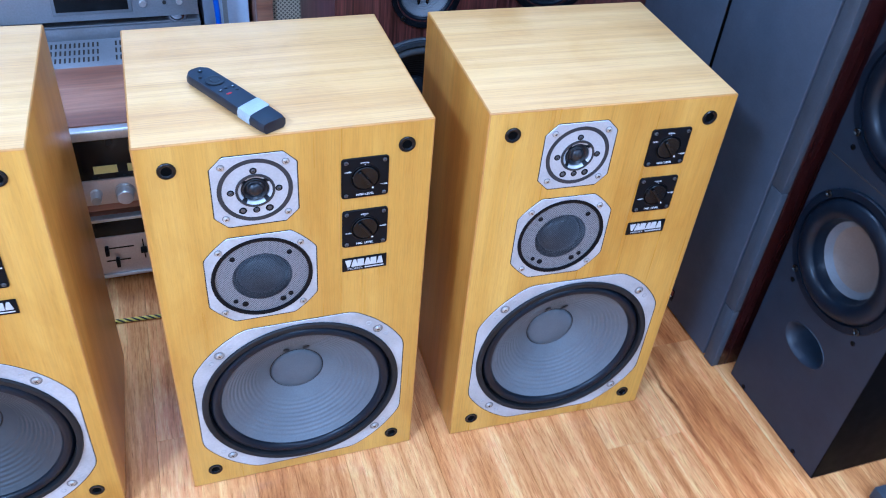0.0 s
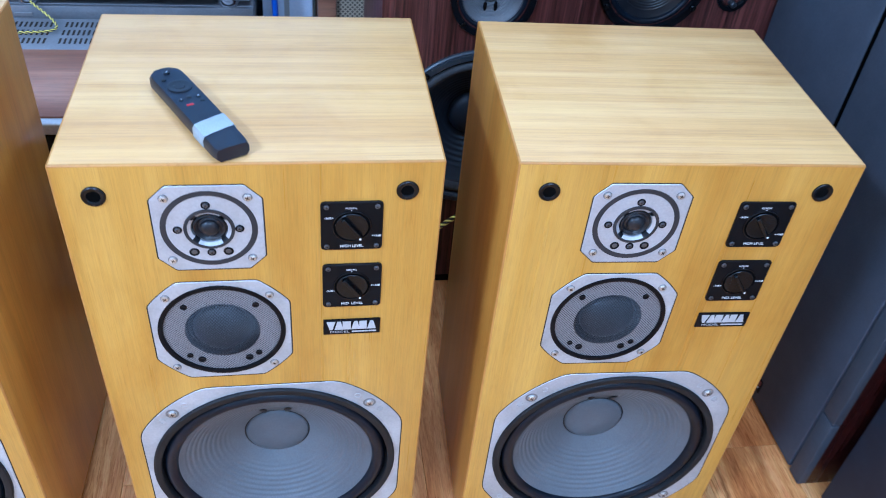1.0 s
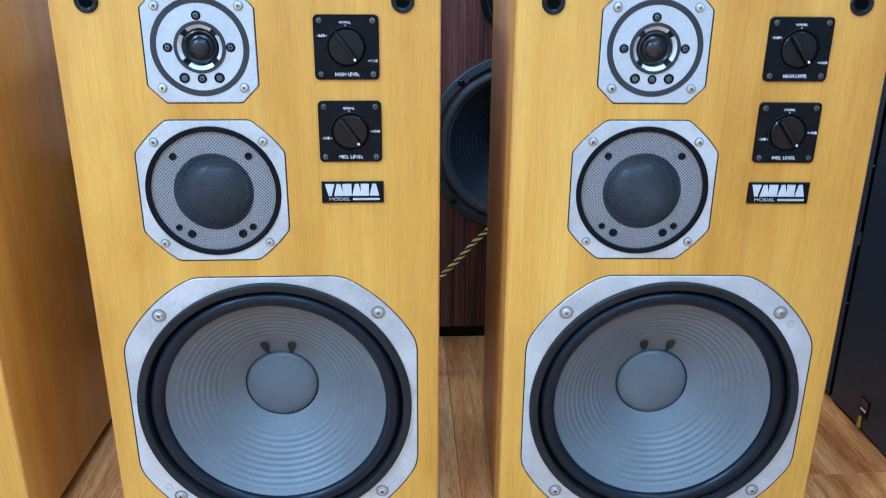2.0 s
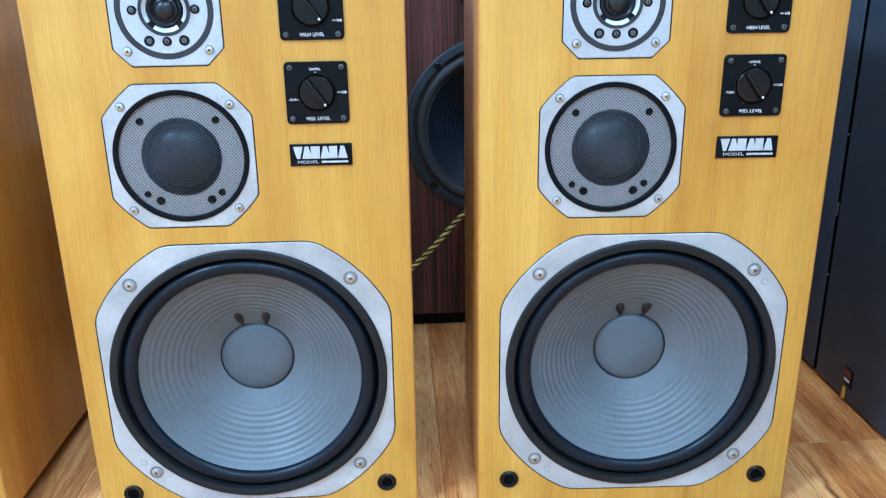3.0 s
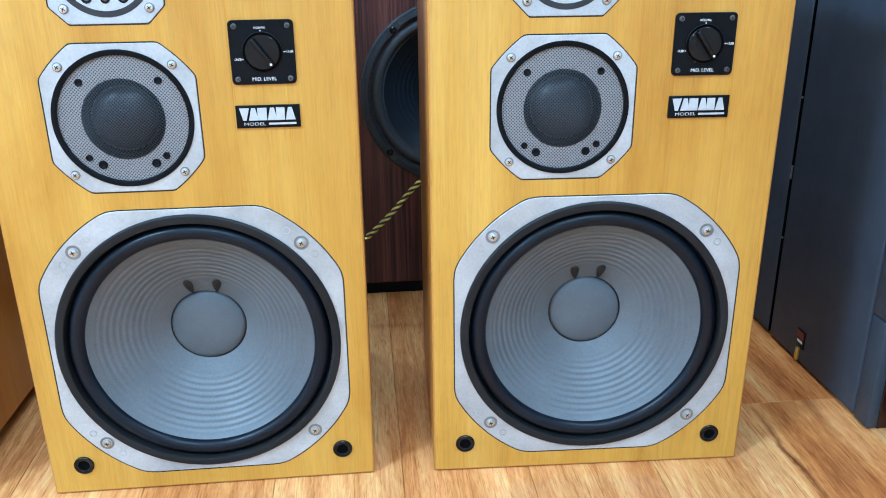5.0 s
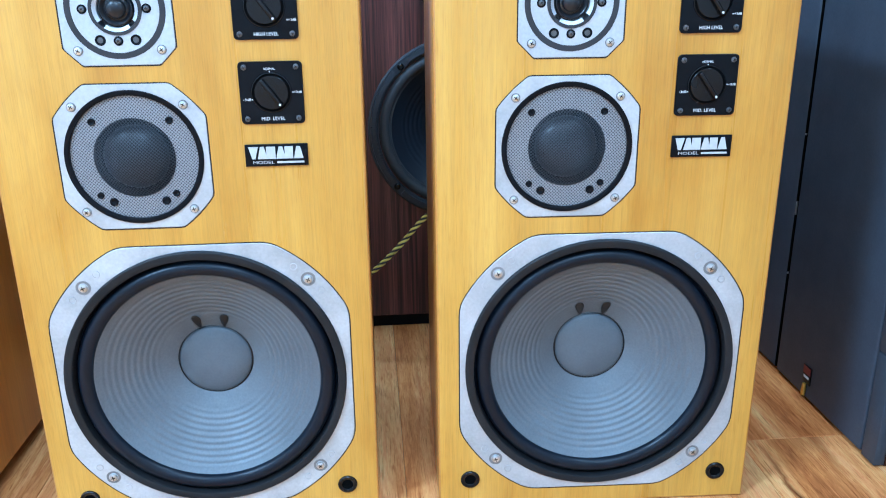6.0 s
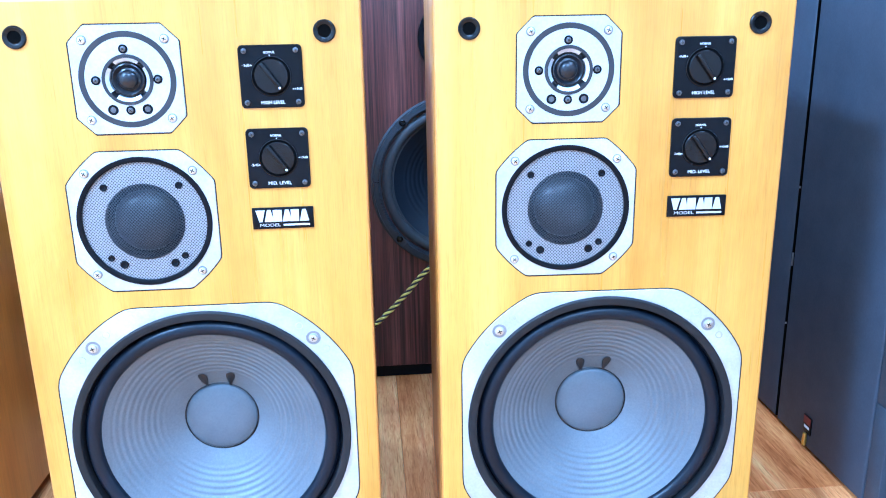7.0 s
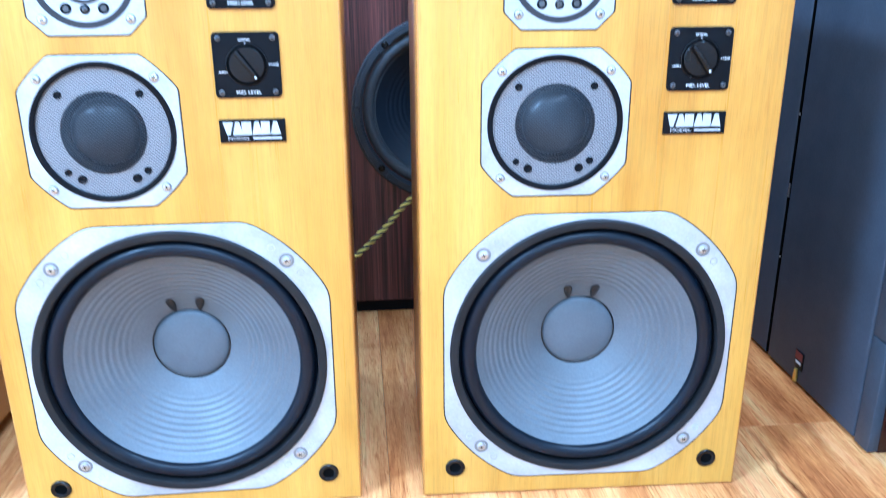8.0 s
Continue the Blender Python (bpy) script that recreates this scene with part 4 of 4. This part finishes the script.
def build_black_tower():
    x, y0, y1 = 0.986, -0.249, -0.004
    t = thing("black_tower_speaker", "black floor loudspeaker with two tan-coned woofers and a port", "loudspeaker")
    cy = -0.1205
    holes = [(cy, 0.196, (0.0455, 0.0315)), (cy, 0.377, 0.098), (cy, 0.637, 0.098)]
    _, bm = pocket_box(x, 1.31, y0, y1, 0.0, 1.0, M_black_side, t, "x", holes, "black painted cabinet")
    part("baffle", bm, M_dark_paint, t, "dark slate painted baffle", smooth=False)
    for z in (0.377, 0.637):
        c = (cy, z)
        d = part("woofer", spun([(0.113, 0.0), (0.113, -0.003), (0.111, -0.005), (0.1, -0.005), (0.0985, 0.0)], c, 72, "x", x), M_rubber, t, "woofer with a tan paper cone and rubber surround")
        roll = [(0.0985, 0.0)] + [(0.082 + 0.0155 * math.cos(q), -0.012 * math.sin(q)) for q in [math.pi * i / 12 for i in range(13)]]
        part("surround", spun(roll + [(0.066, 0.006), (0.06, 0.016)], c, 64, "x", x), M_rubber, d, "wide black rubber surround")
        part("cone", spun([(0.0605, 0.015), (0.05, 0.024), (0.036, 0.031), (0.018, 0.035), (0.0, 0.036)], c, 56, "x", x), M_tan_cone, d, "tan paper cone")
        part("cone_edge", spun([(0.0615, 0.016), (0.0605, 0.0135), (0.051, 0.0225)], c, 56, "x", x), M_poly_cone, d)
        for i in range(4):
            q = math.radians(45 + 90 * i)
            part("bolt", spun([(0.0062, 0), (0.0062, -0.002), (0.0045, -0.003), (0.003, -0.0012), (0, -0.001)], (cy + 0.1065 * math.cos(q), z + 0.1065 * math.sin(q)), 14, "x", x - 0.005), M_black_gloss, d)
    bm = spun([(0.048, 0.0), (0.047, -0.0012), (0.0445, 0.0), (0.040, 0.006), (0.035, 0.016), (0.0315, 0.03), (0.0305, 0.045)], (0, 0), 48, "x", 0)
    bm.transform(Matrix.Diagonal((1, 1.0, 0.68, 1)))
    bm.transform(pose(x, cy, 0.196))
    port = part("port", bm, M_dark_paint, t, "flared oval bass port")
    # tube kept black so that the port's inner shade is in its colour
    bm = spun([(0.0306, 0.044), (0.0295, 0.06), (0.029, 0.2), (0, 0.201)], (0, 0), 40, "x", 0)
    bm.transform(pose(x, cy, 0.196) @ Matrix.Diagonal((1, 1.0, 0.68, 1)))
    part("throat", bm, M_shade_black, port, "port tube made black for the shade inside")
    part("seam", boxed(x - 0.0006, x + 0.001, y0 + 0.004, y1 - 0.004, 0.5045, 0.5065), M_gap, t, smooth=False)
    for y in (cy - 0.0755, cy + 0.0755):
        for z in (0.008, 0.276, 0.535):
            part("bolt", spun([(0.0042, 0), (0.0042, -0.0018), (0.0026, -0.0022), (0.0022, -0.0008), (0, -0.0006)], (y, z), 14, "x", x), M_black_gloss, t)


build_black_tower()
base = thing("base_plate", "low dark grey base plate on the floor", "plinth")
part("slab", boxed(1.06, 1.42, -0.72, -0.304, 0.0, 0.028, bevel=0.003), M_grille_edge, base)

# ---------- hi-fi stack ----------
SX0, SX1, SY = -0.315, 0.122, 0.508


def slider(parent, x, z, length, upright=False, k=0.5):
    hx, hz = (0.0012, length / 2) if upright else (length / 2, 0.0012)
    slot = part("slot", boxed(x - hx, x + hx, SY - 0.0012, SY + 0.0004, z - hz, z + hz), M_gap, parent, smooth=False)
    cx, cz = (x, z + (k - 0.5) * length) if upright else (x + (k - 0.5) * length, z)
    bx, bz = (0.006, 0.0035) if upright else (0.0035, 0.0085)
    part("slider_cap", boxed(cx - bx, cx + bx, SY - 0.014, SY - 0.001, cz - bz, cz + bz, bevel=0.0012), M_black, slot, "black slider cap")


def dial(parent, x, z, r, mat=None):
    part("knob", spun([(r * 1.15, 0.0), (r * 1.15, -0.003), (r, -0.004), (r * 0.97, -0.02), (r * 0.85, -0.023), (0, -0.0225)], (x, z), 32, "y", SY), mat or M_silver, parent, "turned silver knob")


def build_tape_deck():
    t = thing("cassette_deck", "champagne cassette deck with sliders, standing on the floor", "cassette deck")
    part("case", boxed(SX0, SX1, SY + 0.012, SY + 0.30, 0.024, 0.166, bevel=0.002), M_walnut, t, "walnut case")
    part("lower_panel", boxed(SX0, SX1, SY, SY + 0.0118, 0.032, 0.121, bevel=0.0015), M_pink_silver, t, "champagne metal panel")
    part("panel_rail", boxed(SX0, SX1, SY - 0.004, SY + 0.0118, 0.024, 0.0315, bevel=0.0015), M_silver, t)
    part("window", boxed(SX0, SX1, SY + 0.001, SY + 0.0118, 0.1216, 0.158, bevel=0.001), M_black_gloss, t, "black glass window")
    part("top_rail", boxed(SX0, SX1, SY - 0.003, SY + 0.0118, 0.1585, 0.1655, bevel=0.0015), M_silver, t)
    for x, z, l, up, k in ((-0.079, 0.094, 0.05, False, 0.03), (-0.086, 0.064, 0.044, False, 0.48), (-0.037, 0.084, 0.046, True, 0.55), (-0.17, 0.094, 0.05, False, 0.5), (-0.16, 0.064, 0.044, False, 0.3), (0.04, 0.084, 0.046, True, 0.4), (0.075, 0.084, 0.046, True, 0.6)):
        slider(t, x, z, l, up, k)
    for x in (SX0 + 0.04, SX1 - 0.04):
        for y in (SY + 0.04, SY + 0.25):
            part("foot", spun([(0.016, 0.0), (0.017, 0.024), (0, 0.024)], (x, y), 20, "z"), M_black, t)


def build_receiver():
    t = thing("stereo_receiver", "walnut-cased stereo receiver with yellow meters and silver knobs", "receiver")
    z0 = 0.1665
    part("case", boxed(SX0 - 0.01, SX1 + 0.01, SY + 0.012, SY + 0.225, z0 + 0.016, 0.358, bevel=0.002), M_walnut, t, "walnut case")
    part("rear_case", boxed(SX0 - 0.008, SX1 + 0.008, SY + 0.2255, SY + 0.345, z0 + 0.016, 0.356, bevel=0.002), M_grey_metal, t, "grey vented metal top")
    part("bottom_rail", boxed(SX0, SX1, SY + 0.004, SY + 0.0118, z0 + 0.014, z0 + 0.030, bevel=0.001), M_walnut, t)
    part("knob_panel", boxed(SX0, SX1, SY, SY + 0.0118, z0 + 0.0305, 0.250, bevel=0.0012), M_pink_silver, t, "champagne knob panel")
    part("dial_glass", boxed(SX0, SX1, SY + 0.002, SY + 0.0118, 0.2505, 0.336, bevel=0.001), M_black_gloss, t, "black glass dial window")
    part("top_trim", boxed(SX0, SX1, SY - 0.008, SY + 0.0118, 0.3365, 0.3565, bevel=0.004, seg=3), M_silver, t, "silver top trim")
    for x in (-0.095, -0.038, 0.03, -0.18):
        part("meter", boxed(x, x + 0.04, SY + 0.0008, SY + 0.0022, 0.2635, 0.279), M_meter, t, "yellow lit meter")
    for x, r in ((-0.099, 0.0095), (-0.05, 0.0155), (0.03, 0.0095), (-0.17, 0.0095), (-0.23, 0.0155)):
        dial(t, x, 0.2215, r)
    slot = boxed(-0.0017, 0.0017, -0.0095, 0.0095, -0.0003, 0.0004)
    me = bpy.data.meshes.new("vent_slot")
    slot.to_mesh(me)
    slot.free()
    me.materials.append(M_gap)
    for row in range(3):
        for i in range(49):
            x = SX0 + 0.008 + i * 0.0085
            if i in (29, 30, 31, 12, 13):
                continue
            part_on("vent_slot", me, t, pose(x, SY + 0.258 + row * 0.031, 0.3562))
    for x in (SX0 + 0.04, SX1 - 0.04):
        for y in (SY + 0.04, SY + 0.25):
            part("foot", spun([(0.015, 0.0), (0.016, 0.018), (0, 0.018)], (x, y), 20, "z", z0 - 0.0005), M_black, t)


def build_rear_stack():
    y = 0.875
    s = thing("equipment_stand", "dark low equipment stand behind the receiver", "stand")
    part("body", boxed(-0.42, 0.16, y, 1.32, 0.0, 0.30, bevel=0.003), M_black, s)
    a = thing("grey_amplifier", "flat dark grey amplifier on the stand", "amplifier")
    part("case", boxed(-0.31, 0.135, y + 0.006, y + 0.34, 0.301, 0.372, bevel=0.002), M_grey_metal, a)
    part("front_panel", boxed(-0.31, 0.135, y - 0.004, y + 0.0055, 0.303, 0.371, bevel=0.002), M_grey_metal, a)
    part("name_strip", boxed(-0.285, -0.255, y - 0.0052, y - 0.0038, 0.352, 0.358), M_silver, a)
    d = thing("disc_player", "silver disc player with a dark display and round buttons", "disc player")
    part("case", boxed(-0.315, 0.133, y + 0.002, y + 0.33, 0.388, 0.50, bevel=0.003), M_cd, d)
    part("front_panel", boxed(-0.315, 0.133, y - 0.012, y + 0.0015, 0.390, 0.498, bevel=0.002), M_cd, d)
    f = part("display_frame", boxed(-0.142, 0.006, y - 0.0145, y - 0.0115, 0.404, 0.474, bevel=0.001), M_grey_metal, d)
    part("display", boxed(-0.135, -0.001, y - 0.0155, y - 0.0140, 0.411, 0.468, bevel=0.0006), M_black_gloss, f, "dark display glass")
    for x, r, m in ((0.027, 0.0075, M_silver), (0.068, 0.0035, M_gap), (0.097, 0.0065, M_silver)):
        part("button", spun([(r, 0), (r, -0.004), (r * 0.85, -0.005), (0, -0.0048)], (x, 0.420), 24, "y", y - 0.012), m, d)
    for x in (-0.26, 0.09):
        for yy in (y + 0.02, y + 0.29):
            part("foot", spun([(0.021, 0.0), (0.024, 0.006), (0.024, 0.0162), (0, 0.0162)], (x, yy), 24, "z", 0.3722), M_chrome, d, "bright metal foot")
    u = thing("silver_tuner", "slim silver tuner with a clear window", "tuner")
    part("case", boxed(-0.40, -0.085, y + 0.01, y + 0.3, 0.501, 0.675, bevel=0.003), M_silver, u)
    part("window_frame", boxed(-0.30, -0.205, y + 0.006, y + 0.0098, 0.615, 0.668, bevel=0.001), M_black, u)
    part("window", boxed(-0.296, -0.209, y + 0.0045, y + 0.0062, 0.619, 0.664), M_silver, u)
    g = thing("red_sign", "red card sign with white letters on the disc player", "sign")
    part("card", boxed(-0.047, 0.066, y + 0.06, y + 0.066, 0.5002, 0.74, bevel=0.0008), M_red, g)
    part("edge_line", boxed(0.059, 0.0605, y + 0.0592, y + 0.0602, 0.505, 0.735), M_white_ink, g)
    lettering("AUDIO HN", 0.045, 0.006, y + 0.0594, 0.659, M_white_ink, g, width=0.098)


carton = thing("storage_carton", "pale blue carton standing behind the disc player", "carton")
part("box", boxed(0.148, 0.246, 0.97, 1.25, 0.0, 0.59, bevel=0.002), M_carton, carton)
part("tape_strip", boxed(0.19, 0.2, 0.9688, 0.9705, 0.02, 0.57), M_tape, carton)
build_tape_deck()
build_receiver()
build_rear_stack()

# ---------- curtain ----------
def build_curtain(x0, x1):
    t = thing("curtain", "pale blue pleated curtain hanging at the wall", "curtain", "curtains")
    bm = bmesh.new()
    n = int((x1 - x0) / 0.008)
    rows = []
    for z in (0.02, 0.6, 1.2, 2.0):
        rows.append([bm.verts.new((x0 + (x1 - x0) * i / n, 1.5 + 0.022 * math.sin(i * 0.62 + 0.5 * math.sin(i * 0.13)) + 0.006 * math.sin(i * 1.7), z)) for i in range(n + 1)])
    for a, b in zip(rows, rows[1:]):
        for i in range(n):
            bm.faces.new((a[i], a[i + 1], b[i + 1], b[i]))
    ob = part("cloth", bm, M_curtain, t)
    so = ob.modifiers.new("thickness", "SOLIDIFY")
    so.thickness = 0.002
    tube("rail", [(x0, 1.5, 2.0), (x1, 1.5, 2.0)], 0.01, M_silver, t)


build_curtain(-0.9, 0.115)
build_curtain(0.128, 1.2)

# ---------- cables ----------
def twisted_cable(ctrl, label, r=0.0025, pitch=0.027):
    """Two yellow and two black strands twisted round one another."""
    t = thing("speaker_cable", label, "cable", "speaker cables")
    pts = smooth_path(ctrl, 40)
    strands = [[], [], [], []]
    length = 0.0
    for i, p in enumerate(pts):
        if i:
            length += (p - pts[i - 1]).length
        d = (pts[min(i + 1, len(pts) - 1)] - pts[max(i - 1, 0)]).normalized()
        u = d.cross(Vector((0.1, 0.2, 1))).normalized()
        v = d.cross(u)
        for k, s in enumerate(strands):
            a = 2 * math.pi * length / pitch + k * math.pi / 2
            s.append(p + r * (math.cos(a) * u + math.sin(a) * v))
    for k, s in enumerate(strands):
        if k % 2:
            tube("strand", s, r * 0.62, M_black_wire, t, "black strand")
        else:
            tube("strand", s, r * 0.72, M_yellow_wire, t, "pale yellow strand")


twisted_cable([(-0.30, 0.43, 0.0045), (-0.2, 0.41, 0.0045), (-0.105, 0.401, 0.0045), (-0.03, 0.397, 0.0045), (0.08, 0.385, 0.0045), (0.17, 0.34, 0.02), (0.18, 0.302, 0.10)], "yellow and black twisted speaker cable lying on the floor")
twisted_cable([(0.20, 0.303, 0.10), (0.24, 0.34, 0.085), (0.30, 0.385, 0.105), (0.357, 0.40, 0.143), (0.398, 0.402, 0.182), (0.435, 0.40, 0.224), (0.50, 0.37, 0.29), (0.56, 0.302, 0.31)], "yellow and black twisted speaker cable hanging between two loudspeakers")
twisted_cable([(-0.24, 0.90, 0.3755), (-0.25, 0.862, 0.385), (-0.20, 0.80, 0.3625), (-0.30, 0.77, 0.3605), (-0.34, 0.76, 0.30)], "thin yellow and black cable on the receiver", 0.0013, 0.02)
cab = thing("blue_cable", "blue cable hanging beside the disc player", "cable")
tube("sheath", smooth_path([(0.145, 0.93, 0.56), (0.155, 0.92, 0.47), (0.172, 0.91, 0.40), (0.176, 0.92, 0.2), (0.18, 0.95, 0.006)]), 0.006, M_blue_wire, cab)

# ---------- floor boards ----------
def build_floor():
    pitch, gap, length = 0.145, 0.0004, 1.215
    joints = {5: -0.103, 6: 0.095, 0: 0.105, 2: -0.52, 3: -0.47}
    cache = {}

    def board(l, w, mat):
        key = (round(l, 3), round(w, 4), mat.name)
        if key not in cache:
            bm = bmesh.new()
            h, e = 0.004, 0.0006
            lo = [bm.verts.new((x, y, -h)) for x, y in ((0, 0), (w, 0), (w, l), (0, l))]
            md = [bm.verts.new((x, y, -e)) for x, y in ((0, 0), (w, 0), (w, l), (0, l))]
            hi = [bm.verts.new((x, y, 0)) for x, y in ((e, e), (w - e, e), (w - e, l - e), (e, l - e))]
            bm.faces.new(hi)
            for i in range(4):
                j = (i + 1) % 4
                bm.faces.new((lo[i], lo[j], md[j], md[i]))
                bm.faces.new((md[i], md[j], hi[j], hi[i]))
            bmesh.ops.recalc_face_normals(bm, faces=bm.faces)
            me = bpy.data.meshes.new("floorboard")
            bm.to_mesh(me)
            bm.free()
            me.materials.append(mat)
            cache[key] = me
        return cache[key]

    rng = random.Random(5)
    k0, k1 = math.floor((X0 + 0.05) / pitch), math.ceil((X1 + 0.05) / pitch)
    for k in range(k0, k1):
        x = -0.05 + k * pitch
        j = joints.get(k, rng.uniform(-0.6, 0.6))
        y = j - length * math.ceil((j - Y0) / length)
        while y < Y1:
            a, b = max(y, Y0), min(y + length, Y1)
            l, r = max(x, X0), min(x + pitch, X1)
            if b - a > 0.01 and r - l > 0.01:
                part_on("floorboard", board(b - a - gap, r - l - gap, M_floor_red if k == 6 else M_floor), floor, pose(l, a, 0))
            y += length


build_floor()
